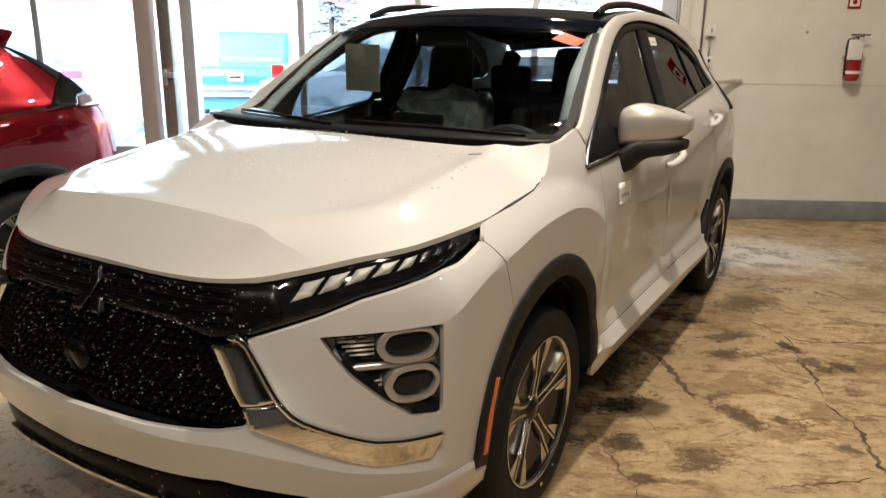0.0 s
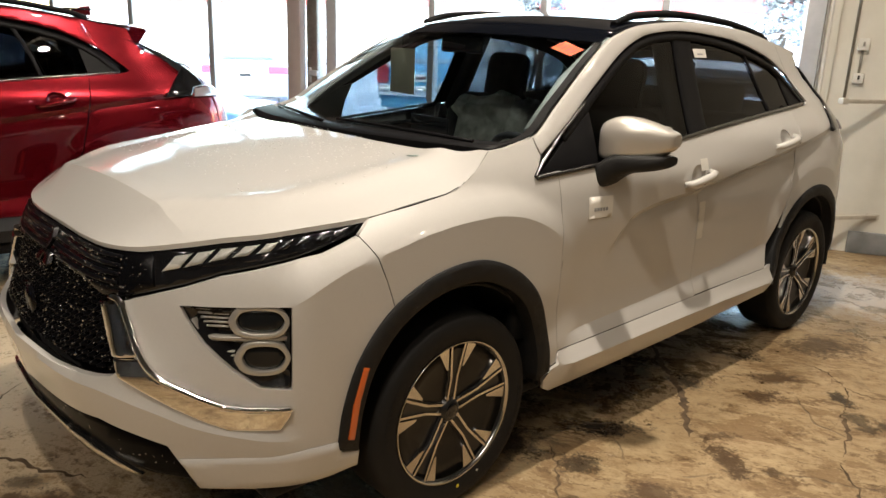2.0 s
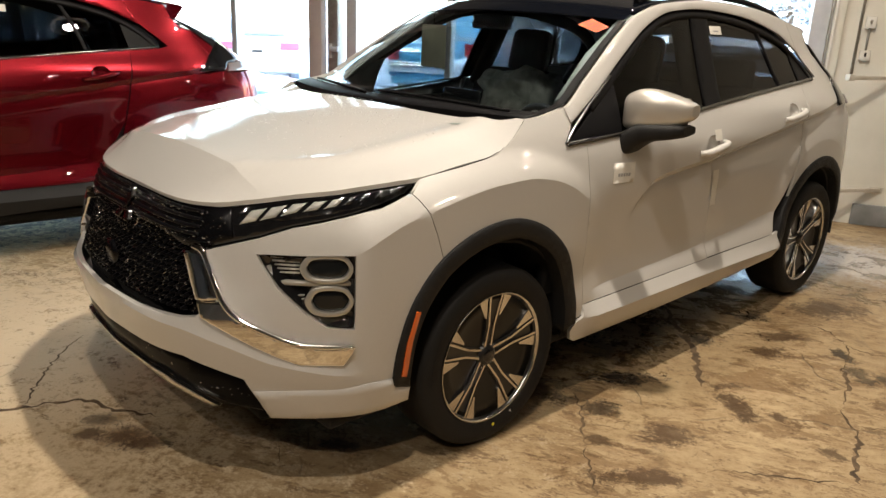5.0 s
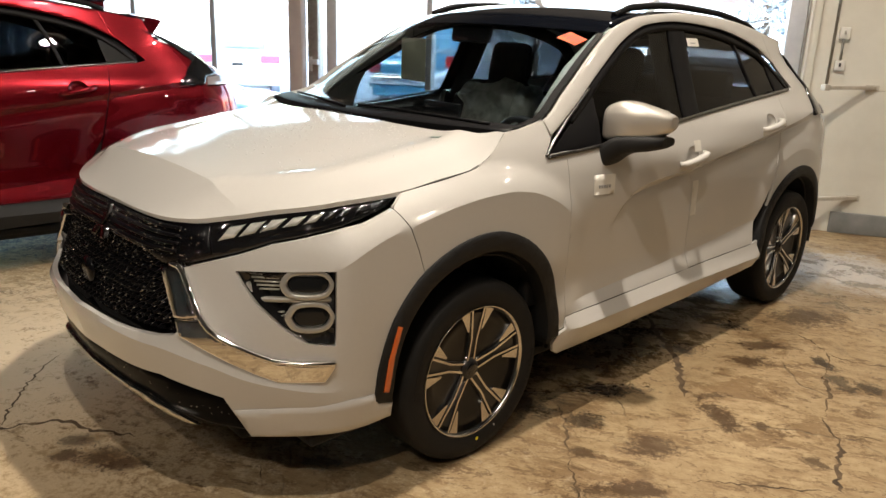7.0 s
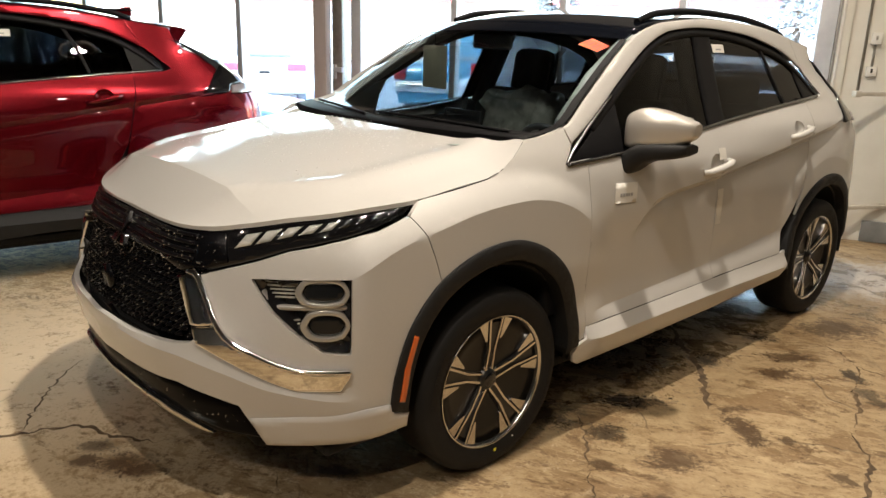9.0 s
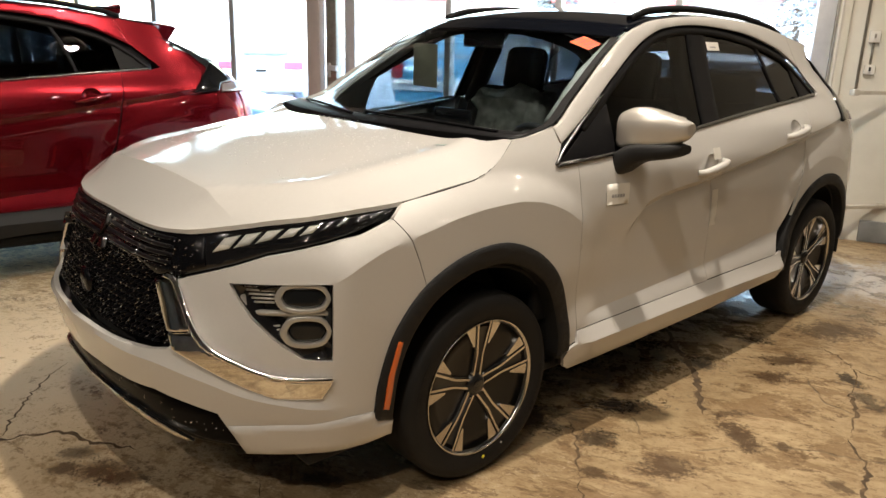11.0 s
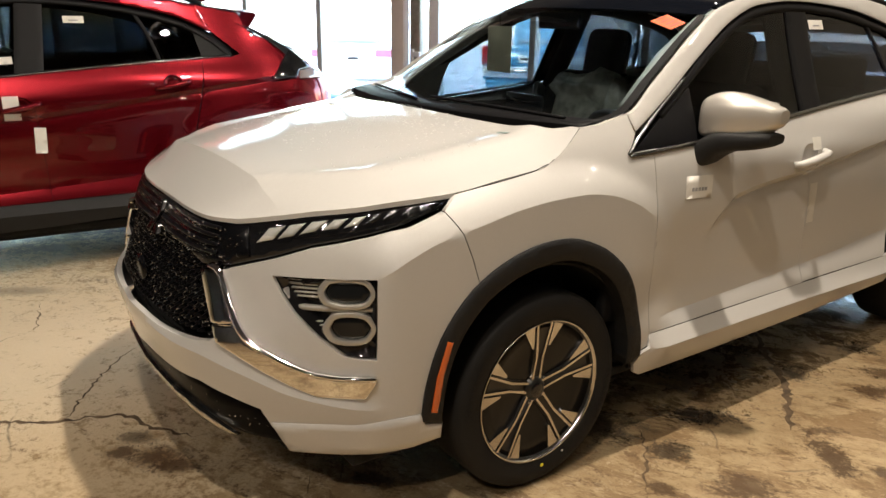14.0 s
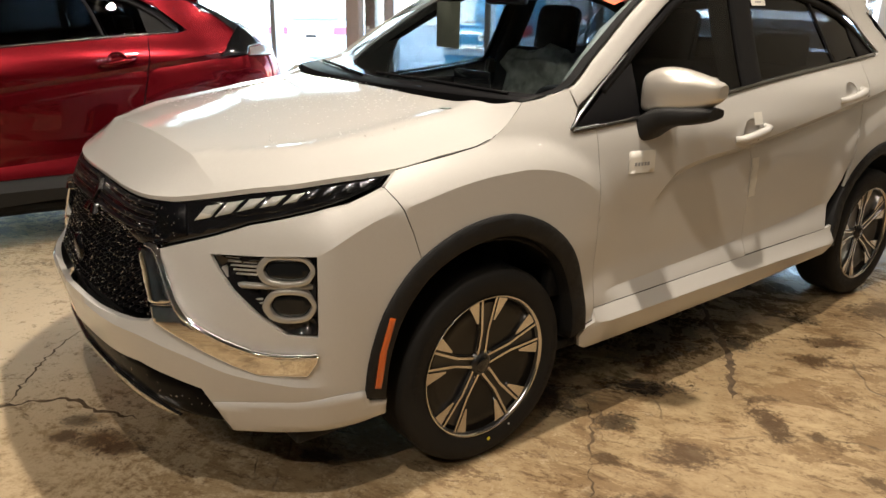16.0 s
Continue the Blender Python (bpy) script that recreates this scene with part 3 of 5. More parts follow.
    loop = left + rear + [(-x, y) for x, y in reversed(rear[:-1])] + [(-x, y) for x, y in reversed(left[1:])]
    panel("bonnet", loop, WHITE_WET if wet else coat, bonnet, c, off=.003, gap=.002, roll=0, step=.03, creases=[[(x, NOSE) for x in np.arange(-.70, .71, .02)]] + [[(q * .47, y) for y in np.arange(-.86, -.78, .01)] for q in both])
    panel("roof", [(1.0, -.985), (1.0, 0), (1.0, .985), (1.3, .99), (2.0, .99), (2.75, .985), (2.75, -.985), (2.0, -.99), (1.3, -.99)], BLACK_ROOF, top, c, "gloss black panoramic roof", step=.06)
    wind = panel("windscreen", [(.215, -.985), (.215, -.5), (.215, 0), (.215, .5), (.215, .985), (.6, .985), (1.0, .985), (1.0, 0), (1.0, -.985), (.6, -.985)], WIND, top, c, "tinted clear windscreen", thick=.003, roll=0, step=.06)
    band = panel("shade_band", [(.92, -.97), (.92, 0), (.92, .97), (1.0, .972), (1.0, 0), (1.0, -.972)], BLACK_ROOF, top, wind, off=.002, thick=.001, roll=0, step=.04)
    for s in both:
        panel("black_border", [(.215, s * (.875 + .065 * s)), (.4, s * (.895 + .05 * s)), (.92, s * (.93 + .02 * s)), (.92, s * .985), (.6, s * .985), (.215, s * .985)], SATIN_BLACK if s > 0 else LINING, top, wind, off=.002, thick=.001, roll=0, step=.03)
    panel("cowl", [(.205, -.985), (.205, 0), (.205, .985), (.30, .985), (.30, .5), (.285, 0), (.30, -.5), (.30, -.985)], SATIN_BLACK, top, c, "black plastic cowl under the windscreen", off=.003, thick=.03, step=.04)
    b = bmesh.new()
    edge = rear + [(-x, y) for x, y in reversed(rear[:-1])]
    up = [b.verts.new((x, y + .004, bonnet(x, y)[2] - .012)) for x, y in edge]
    lo = [b.verts.new((x * .99, y + .03, bonnet(x, y)[2] - .035)) for x, y in edge]
    back = [b.verts.new(top(.225, np.clip(x / .76, -.99, .99), .0)) for x, y in edge]
    for r, t in ((up, lo), (lo, back)):
        for i in range(len(edge) - 1):
            b.faces.new((r[i], r[i + 1], t[i + 1], t[i])).smooth = True
    part("cowl_tray", b, SATIN_BLACK, c)
    if wet:      # raised black wedge at the far end of the cowl, standing in for the far mirror
        b = extrude([(0, .018), (.02, -.004), (.10, -.022), (.29, -.060), (.325, -.03), (.335, .036), (.31, .044), (.05, .036), (.015, .030)], .05, Matrix(((-.57, 0, .82, -.70), (.82, 0, .57, .165), (0, 1, 0, 1.155), (0, 0, 0, 1))), bevel=.008)
        part("far_mirror_wedge", b, CLADDING, c, "black wedge standing in for the far door mirror")
    b = bmesh.new()
    for x0, x1 in ((.62, -.02), (-.05, -.60)):
        pts = [top(.255 + .05 * k + .02 * math.sin(k * 3), x0 / .72 + (x1 - x0) / .72 * k, .008) for k in np.linspace(0, 1, 12)]
        tube(pts, .006, 6, b)
    part("wiper_blade", b, SATIN_BLACK, c)
    panel("rear_screen", [(0, -.97), (0, .97), (1, .97), (1, -.97)], PRIVACY, hatch, c, "dark rear screen", thick=.003, roll=0, step=.1)
    # rear spoiler over the screen
    b = bmesh.new()
    rows = []
    for u, o in ((2.60, .0), (2.72, .006), (2.86, .012), (2.88, .004), (2.86, -.02), (2.80, -.10), (2.74, -.10)):
        rows.append([b.verts.new(top(u, q, o)) for q in np.linspace(-.97, .97, 25)])
    for r, t in zip(rows, rows[1:]):
        for i in range(24):
            b.faces.new((r[i], r[i + 1], t[i + 1], t[i])).smooth = True
    for e in (0, -1):
        b.faces.new([r[e] for r in rows])
    bmesh.ops.recalc_face_normals(b, faces=b.faces)
    part("rear_spoiler", b, coat, c)
    # shark-fin aerial
    b = extrude([(0, 0), (.16, 0), (.15, .02), (.05, .06), (.0, .065)], .03, Matrix(((0, 0, 1, -.015), (-1, 0, 0, 2.66), (0, 1, 0, 1.615), (0, 0, 0, 1))), bevel=.006)
    part("aerial", b, coat, c)
    # dark inner body that closes the gaps
    for s in both:
        panel("inner_body", [(U0, .30), (-.9, .28), (.4, .30), (2.2, .30), (3.2, .30), (U1, .35), (U1, .95), (3.2, 1.1), (2.3, 1.15), (.5, 1.05), (.2, 1.12), (-.32, .98), (-.9, .90), (U0, .87)],
              LINER, side, c, off=-.045, thick=.001, step=.08, sign=s, holes=[arch(FA, .43, -20, 200), arch(RA, .43, -20, 200)])
    part("floor_pan", box(1.56, 3.9, .04, (0, 1.3, .26), .01), LINER, c)
    part("undertray", box(1.30, 1.75, .05, (0, 1.33, .205), .02), LINER, c)
    part("fuel_tank", box(.95, .62, .09, (.05, 2.15, .215), .03), LINER, c)
    part("exhaust_box", box(.75, .26, .14, (.1, 3.02, .27), .05, 3), LINER, c)
    part("engine_tray", box(1.05, .95, .05, (0, -.28, .215), .02), LINER, c)
    for y in (FA, RA):
        part("axle_beam", tube([(-.70, y + .06, .33), (-.4, y + .05, .26), (.4, y + .05, .26), (.70, y + .06, .33)], .035, 8), LINER, c)
    # --- front bumper, grille and lower grille across the nose ---
    low = [(U0, .478), (-1.35, .482), (-1.15, .489), (-1.045, .463), (-.953, .436), (-.912, .35), (-.884, .292), (-.675, .300), (-.487, .300), (-.40, .307), (-.40, .36), (-.47, .37)]
    upper = [(-.288, .786), (-.317, .870), (-.349, .944), (-.383, 1.003), (-.496, .970), (-.665, .944), (-.806, .915), (-.91, .880), (-1.09, .828), (-1.06, .77), (-1.02, .70), (-1.095, .632), (-1.15, .622), (-1.35, .612), (U0, .610)]
    half = low + arch_edge(FA, ARCH_FRONT, .02, 8, 58, 12) + upper
    pod_hole = [(-.912, .835), (-.607, .844), (-.612, .612), (-.695, .622), (-.769, .674), (-.843, .74), (-.887, .796)]
    panel("front_bumper", whole(half), coat, body, c, step=.024, gap=.0012, roll=0, thick=.018, creases=[WING_FOLD, [(2 * U0 - u, z) for u, z in WING_FOLD], CHIN_FOLD, [(2 * U0 - u, z) for u, z in CHIN_FOLD]], holes=[pod_hole, [(2 * U0 - u, z) for u, z in pod_hole]])
    panel("grille_back", whole([(U0, .58), (-1.35, .582), (-1.10, .61), (-1.05, .74), (-1.12, .83), (-1.12, .945), (-1.3, .942), (U0, .938)]), GRILLE_BLACK, side, c, off=-.045, step=.05)
    panel("upper_grille", whole([(U0, .845), (-1.30, .845), (-1.19, .825), (-1.10, .835), (-1.0, .87), (-1.02, .952), (-1.10, .956), (-1.3, .947), (U0, .942)]), GRILLE_BLACK, side, c, "gloss black upper grille bar", off=-.006, step=.03)

    for z0 in (.862, .884, .906, .928):
        strip("grille_bar", [(-1.13, z0 + .006), (-1.28, z0 + .002), (U0, z0), (2 * U0 + 1.28, z0 + .002), (2 * U0 + 1.13, z0 + .006)], .010, GRILLE_STUD, side, c, off=-.001, thick=.006)
    panel("lower_grille", whole([(U0, .472), (-1.15, .483), (-1.045, .457), (-.953, .430), (-.912, .346), (-.875, .296), (-1.03, .315), (-1.10, .338), (-1.3, .362), (U0, .37)]), GRILLE_STUD, side, c, "black lower grille", off=-.012, step=.04, roll=.012)
    for z0 in (.405, .43):
        strip("lower_slat", [(-1.10, z0 - .025), (-1.25, z0), (U0, z0 + .004), (2 * U0 + 1.25, z0), (2 * U0 + 1.10, z0 - .025)], .007, GRILLE_BLACK, side, c, off=-.022, thick=.012)
    panel("skid_strip", whole([(U0, .372), (-1.345, .368), (-1.345, .390), (U0, .396)]), SATIN, side, c, "silver skid strip", off=.004, step=.03, roll=.004)
    for s in both:
        panel("skid_strip", [(-1.332, .392), (-1.26, .392), (-1.143, .362), (-1.05, .318), (-1.10, .320), (-1.18, .338), (-1.332, .364)], SATIN, side, c, "silver skid strip", off=.006, step=.02, roll=.004, sign=s)
    for s in both:
        # --- wing ---
        panel("front_wing", [(-.324, 1.041), (-.161, 1.064), (.006, 1.088), (.086, 1.126), (.181, 1.193), (.26, 1.20), (.386, 1.226), (.412, 1.176), (.360, 1.104)] + DOOR_FRONT
              + [(.487, .40), (.44, .39)] + arch_edge(FA, ARCH_FRONT, .02, 172, 58, 22) + [(-.288, .786), (-.317, .872), (-.349, .946), (-.383, 1.005)], coat, body, c, sign=s, step=.024, gap=.0012, roll=0, creases=[WING_FOLD])
        # --- doors ---
        fd = panel("front_door", [DOOR_FRONT[0], (.69, 1.108), (1.02, 1.136), (1.36, 1.174)] + DOOR_MID + [(.9, .450)] + DOOR_FRONT[::-1][:-1], coat, body, c, sign=s, step=.022, gap=.0012, roll=0, creases=SIDE_FOLDS, holes=[handle_hole(*HANDLES[0])])
        rd = panel("rear_door", [(1.40, 1.178), (2.0, 1.228)] + DOOR_REAR + [(1.48, .456)] + DOOR_MID[::-1][1:-1], coat, body, c, sign=s, step=.022, gap=.0012, roll=0, creases=SIDE_FOLDS, holes=[handle_hole(*HANDLES[1])])
        for door, (hu, hz) in zip((fd, rd), HANDLES):
            def cup(u, z, off=0.0, hu=hu, hz=hz):
                k = np.clip(1 - (((u - hu) / .058) ** 2 + ((z - hz - .012) / .045) ** 2), 0, 1)
                return body(u, z, np.asarray(off) - .034 * np.sqrt(k))
            panel("handle_cup", handle_hole(hu, hz, 1.06), coat, cup, door, gap=0, sign=s, step=.008, roll=0, thick=.002)
            line = [(hu - .105, hz - .022), (hu - .085, hz - .018), (hu - .03, hz - .008), (hu + .05, hz + .006), (hu + .085, hz + .014), (hu + .10, hz + .018)]
            p = body(np.array([q[0] for q in line]), np.array([q[1] for q in line]), np.array([.0, .024, .034, .034, .026, .0]))
            part("door_handle", tube([(s * x, y, z) for x, y, z in p], [.014, .017, .018, .018, .017, .014], 12, flat=.9), coat, door)
        # --- rear quarter and frame over the windows ---
        panel("rear_quarter", [(2.43, 1.268), (2.615, 1.268), (2.68, 1.285), (2.52, 1.42), (2.40, 1.505), (2.44, 1.583), (2.72, 1.540), (2.76, 1.45), (2.80, 1.405), (3.04, 1.335), (3.20, 1.235), (3.23, 1.10), (3.25, .80), (3.22, .48), (3.14, .42)]
              + arch_edge(RA, ARCH_REAR, .02, 170, 12, 20) + [(2.34, .82), (2.39, 1.0), (2.41, 1.12)], coat, body, c, sign=s, step=.022, gap=.0012, roll=0, creases=SIDE_FOLDS)
        low_edge = smooth([.40, .537, .786, 1.079, 1.246, 1.504, 1.88, 2.289, 2.52], [1.170, 1.245, 1.392, 1.545, 1.592, 1.611, 1.592, 1.515, 1.415])
        inner = [(u, float(low_edge(u))) for u in np.linspace(.40, 2.52, 60)]
        outer = [(u, float(rail_z(u)) - .002) for u in np.linspace(.386, 2.44, 60)]
        panel("window_pillar", inner + outer[::-1], coat, side, c, sign=s, step=.022, off=.008, roll=.002, gap=.001)
        # --- side windows with black frames ---
        fw = panel("front_window", [(.40, 1.115), (.69, 1.118), (1.02, 1.145), (1.385, 1.182), (1.425, 1.40), (1.443, 1.580), (1.246, 1.563), (1.085, 1.512), (.80, 1.358), (.56, 1.218)], SIDE_GLASS, side, c, "front side window glass", sign=s, off=-.012, gap=-.018, roll=0, thick=.003, step=.06)
        panel("rear_window", [(1.512, 1.198), (2.0, 1.238), (2.18, 1.252), (2.13, 1.40), (2.05, 1.525), (1.88, 1.558), (1.565, 1.576)], PRIVACY, side, c, "dark privacy glass", sign=s, off=-.012, gap=-.018, roll=0, thick=.003, step=.06)
        panel("quarter_window", [(2.22, 1.256), (2.56, 1.282), (2.46, 1.38), (2.28, 1.475), (2.10, 1.52), (2.17, 1.40)], PRIVACY, side, c, "dark quarter glass", sign=s, off=-.012, gap=-.018, roll=0, thick=.003, step=.06)
        low = [(q[0], q[1]) for q in GLASS_LOW]
        strip("belt_trim", [(.36, 1.096)] + [(u, z + .004) for u, z in low[1:]], .014, DARK_TRIM, side, c, "dark bright-work under the side windows", off=.006, thick=.012, sign=s)
        strip("window_seal", GLASS_TOP, .034, SATIN_BLACK, side, c, off=-.001, thick=.010, sign=s, round_off=1)
        strip("window_surround", [(u, z + .008) for u, z in GLASS_TOP], .07, SATIN_BLACK, side, c, off=-.024, thick=.004, sign=s, round_off=1)
        strip("chrome_edge", [(.352, 1.10), (.40, 1.145), (.52, 1.225), (.70, 1.333)], .008, DARK_TRIM, side, c, off=.008, thick=.008, sign=s, round_off=0)
        panel("mirror_sail", [(.37, 1.105), (.70, 1.115), (.715, 1.215), (.72, 1.30), (.66, 1.275), (.54, 1.208)], SATIN_BLACK, side, c, sign=s, off=-.002, roll=.001, step=.03)
        panel("sail_lining", [(.38, 1.09), (.71, 1.10), (.712, 1.225), (.73, 1.31), (.66, 1.29), (.50, 1.20)], LINING, side, c, "grey inner cover of the window corner", sign=s, off=-.036, roll=0, step=.03)
        panel("door_pillar", [(1.375, 1.178), (1.53, 1.196), (1.575, 1.588), (1.43, 1.588)], SATIN_BLACK, side, c, "black door pillar", sign=s, off=-.004, roll=.001, step=.03)
        strip("window_divider", [(2.175, 1.247), (2.13, 1.40), (2.06, 1.535)], .022, SATIN_BLACK, side, c, sign=s, off=-.004)
        panel("window_insert", [(2.43, 1.268), (2.60, 1.281), (2.49, 1.375), (2.40, 1.425), (2.415, 1.34)], SATIN_BLACK, side, c, "satin black panel behind the quarter glass", sign=s, off=-.006, roll=.001, step=.03)
        # --- dark seams between the panels ---
        for seam in ([(-.324, 1.041), (-.161, 1.064), (.006, 1.088), (.086, 1.126), (.181, 1.193)], DOOR_FRONT, DOOR_MID, DOOR_REAR[:5], [(-.383, 1.004), (-.349, .945), (-.317, .871), (-.288, .786)], SILL):
            strip("panel_seam", seam, .0022, LINER, body, c, sign=s, off=-.0015, thick=.004, round_off=1)
        # --- sill ---
        def skirt(u, z, off=0.0):
            p = side(u, z, off)
            p[..., 0] += .034 * np.interp(np.asarray(z), [.28, .392, .448], [.0, 1.0, .0]) * np.clip((np.asarray(u) - .42) / .14, 0, 1)
            return p
        panel("side_skirt", [(.425, .345), (.455, .385), (.487, .398), (.49, .4455), (.9, .448), (1.48, .4525), (2.14, .4635), (2.22, .475), (2.215, .40), (2.17, .335), (1.5, .30), (.9, .285), (.47, .285), (.435, .305)], sill_coat or coat, skirt, c, sign=s, step=.025, roll=0, creases=[[(u, .392) for u in np.arange(.42, 2.2, .02)]])
        # --- wheel arches in dark plastic ---
        panel("wheel_arch", arch_edge(FA, ARCH_FRONT, 0, 5, 176, 40) + arch_edge(FA, ARCH_FRONT, .073, 178, 2, 34), CLADDING, body, c, "textured black wheel-arch trim", sign=s, off=.014, roll=.008, thick=.06, step=.025)
        panel("wheel_arch", arch_edge(RA, ARCH_REAR, 0, 1, 174, 34) + arch_edge(RA, ARCH_REAR, .066, 174, 1, 30), CLADDING, body, c, "textured black wheel-arch trim", sign=s, off=.014, roll=.008, thick=.06, step=.025)
        for cy in (FA, RA):
            b = bmesh.new()
            rr = []
            for a in np.linspace(-5, 185, 26):
                y, z = cy - .44 * math.cos(radians(a)), .345 + .44 * math.sin(radians(a))
                rr.append([b.verts.new((s * x, y, z)) for x in (.86, .55)])
            for p, q in zip(rr, rr[1:]):
                b.faces.new((p[0], p[1], q[1], q[0])).smooth = True
            b.faces.new([p[1] for p in rr])
            part("wheel_housing", b, LINER, c)
        panel("side_marker", [(-.429, .412), (-.452, .420), (-.438, .53), (-.405, .639), (-.383, .63), (-.412, .535)], AMBER, side, c, "amber side reflector", sign=s, off=.019, roll=.002, thick=.01, step=.012)
        # --- front bumper ---
        panel("bumper_lip", [(-.885, .288), (-.908, .345), (-.925, .395), (-.74, .412), (-.563, .420), (-.475, .416), (-.455, .375), (-.398, .365), (-.396, .305), (-.487, .296), (-.675, .296)], coat, side, c, sign=s, off=.012, roll=.008, thick=.02, step=.02)
        # --- grille, lamps, bright strips ---
        lamp = panel("headlamp", [(-1.08, .955), (-1.008, .972), (-.93, .981), (-.78, 1.004), (-.56, 1.026), (-.328, 1.037), (-.384, 1.001), (-.496, .974), (-.665, .948), (-.806, .919), (-.91, .884), (-1.09, .834)], BLACK_GLOSS, side, c, "slim headlamp in gloss black", sign=s, off=-.014, step=.025)
        panel("lamp_cover", [(-1.0, .935), (-.93, .968), (-.78, .994), (-.56, 1.018), (-.345, 1.032), (-.39, 1.0), (-.50, .985), (-.67, .962), (-.84, .935)], LAMP_GLASS, side, lamp, "clear lamp cover", sign=s, off=.0, roll=.004, thick=.004, step=.03)
        for k in range(9):
            u, wide = -.985 + .068 * k, .055 - .002 * k
            def rung(v, f):
                lo, hi = np.interp(v, [-1.0, -.91, -.806, -.665, -.496, -.384], [.868, .890, .925, .954, .980, 1.004]), np.interp(v, [-1.0, -.93, -.78, -.56, -.345], [.958, .975, .998, 1.020, 1.032])
                return (v, float(lo + (hi - lo) * f))
            panel("lamp_element", [rung(u, .44), rung(u + wide, .44), rung(u + wide + .034, .82), rung(u + .034, .82)], REFLECTOR if k < 5 else DARK_TRIM, side, lamp, "bright lamp element" if k < 5 else "", sign=s, off=-.006, roll=.004, step=.010)
        for u, z in ((-.47, 1.004), (-.425, 1.008)):
            panel("lamp_element", [(u - .018, z - .012), (u + .018, z - .008), (u + .022, z + .012), (u - .014, z + .010)], DARK_TRIM, side, lamp, sign=s, off=-.006, roll=.004, step=.01)
        def swell(u, z, off=0.0):
            mid = np.interp(z, [.69, .83], [-1.055, -1.135])
            return side(u, z, np.asarray(off) + .016 * np.clip(1 - ((u - mid) / .055) ** 2, 0, 1))
        panel("bright_strip", [(-1.185, .815), (-1.10, .836), (-1.085, .82), (-1.033, .726), (-1.012, .694), (-1.095, .684), (-1.131, .73)], CHROME, swell, c, "polished chrome plate beside the grille", sign=s, off=.003, roll=.003, thick=.05, step=.010)
        strip("strip_edge", [(-1.13, .838), (-1.092, .832), (-1.062, .785), (-1.030, .728), (-1.008, .692), (-.970, .652), (-.905, .620), (-.838, .589), (-.77, .566), (-.614, .559)], .012, CHROME, side, c, "bright rounded edge", sign=s, off=.018, thick=.016, step=.014)
        panel("bright_strip", [(-1.092, .681), (-1.012, .690), (-.973, .651), (-.907, .619), (-.838, .588), (-.77, .564), (-.612, .557), (-.618, .535), (-.645, .495), (-.781, .497), (-.85, .524), (-.926, .560), (-1.012, .606), (-1.072, .634)], CHROME, side, c, "chrome strip under the lamp pod", sign=s, off=.010, roll=.003, step=.010)
        pod = panel("lamp_pod", [(-.908, .832), (-.610, .841), (-.615, .616), (-.695, .626), (-.767, .677), (-.840, .742), (-.884, .796)], BLACK_GLOSS, side, c, "black pod with two round-ended lamps", sign=s, off=-.035, step=.03, roll=-.03, thick=.02)
        strip("pod_edge", [(-.905, .832), (-.884, .795), (-.842, .742), (-.769, .677), (-.697, .626)], .014, PALE_TRIM, side, pod, "bright pod edge", sign=s, off=-.012, thick=.02)
        for z0, z1, u0 in ((.758, .846, -.778), (.655, .750, -.762)):
            ring = [(u0, (z0 + z1) / 2 - .012), (u0, (z0 + z1) / 2 + .012), (u0 + .028, z1), (-.640, z1), (-.612, (z0 + z1) / 2 + .012), (-.612, (z0 + z1) / 2 - .012), (-.640, z0), (u0 + .028, z0)]
            hole = [(u0 + .020, (z0 + z1) / 2 - .008), (u0 + .020, (z0 + z1) / 2 + .008), (u0 + .040, z1 - .013), (-.648, z1 - .013), (-.626, (z0 + z1) / 2 + .008), (-.626, (z0 + z1) / 2 - .008), (-.648, z0 + .013), (u0 + .040, z0 + .013)]
            panel("lamp_ring", ring, PALE_TRIM, side, pod, "pale satin lamp surround", sign=s, off=-.004, roll=.002, step=.008, holes=[hole], gap=.0, thick=.03, round_off=2)
            panel("lamp_lens", hole, LENS_DARK, side, pod, "dark round-ended lens", sign=s, off=-.014, step=.015, round_off=2)
            for k in range(5):
                zz = z0 + .016 + k * .011 + (.008 if z0 > .7 else 0)
                ul = -.885 + max(0, .835 - zz) * .80
                strip("pod_fin", [(ul, zz), (u0 - .004, zz + .001)], .0048, PALE_TRIM, side, pod, sign=s, off=-.020, thick=.005, round_off=0)
        strip("pod_bar", [(-.85, .752), (-.614, .754)], .016, PALE_TRIM, side, pod, sign=s, off=-.016, thick=.01, round_off=0)
        # --- rear ---
        panel("tail_lamp", [(2.86, 1.125), (2.965, 1.231), (3.07, 1.315), (3.19, 1.24), (3.215, 1.19), (3.09, 1.18), (3.05, 1.13)], BLACK_GLOSS, side, c, "dark smoked tail lamp", sign=s, off=.016, roll=.006, step=.03)
        panel("hatch_edge", [(2.70, 1.478), (2.80, 1.448), (2.93, 1.395), (3.06, 1.325), (3.10, 1.27), (3.06, 1.235), (2.98, 1.235), (3.02, 1.280), (2.92, 1.362), (2.79, 1.435)], SATIN_BLACK, side, c, "gloss black edge of the rear screen", sign=s, off=.010, roll=.004, step=.02)
        panel("tail_lens", [(3.09, 1.178), (3.215, 1.187), (3.40, 1.185), (3.40, 1.12), (3.24, 1.125), (3.06, 1.125)], TAIL_CLEAR, side, c, "clear and red tail lens", sign=s, off=.020, roll=.004, step=.03)
        panel("tailgate", [(3.25, .80), (3.23, 1.10), (3.20, 1.235), (3.5, 1.235), (U1, 1.235), (U1, .80)], coat, side, c, sign=s, step=.05)
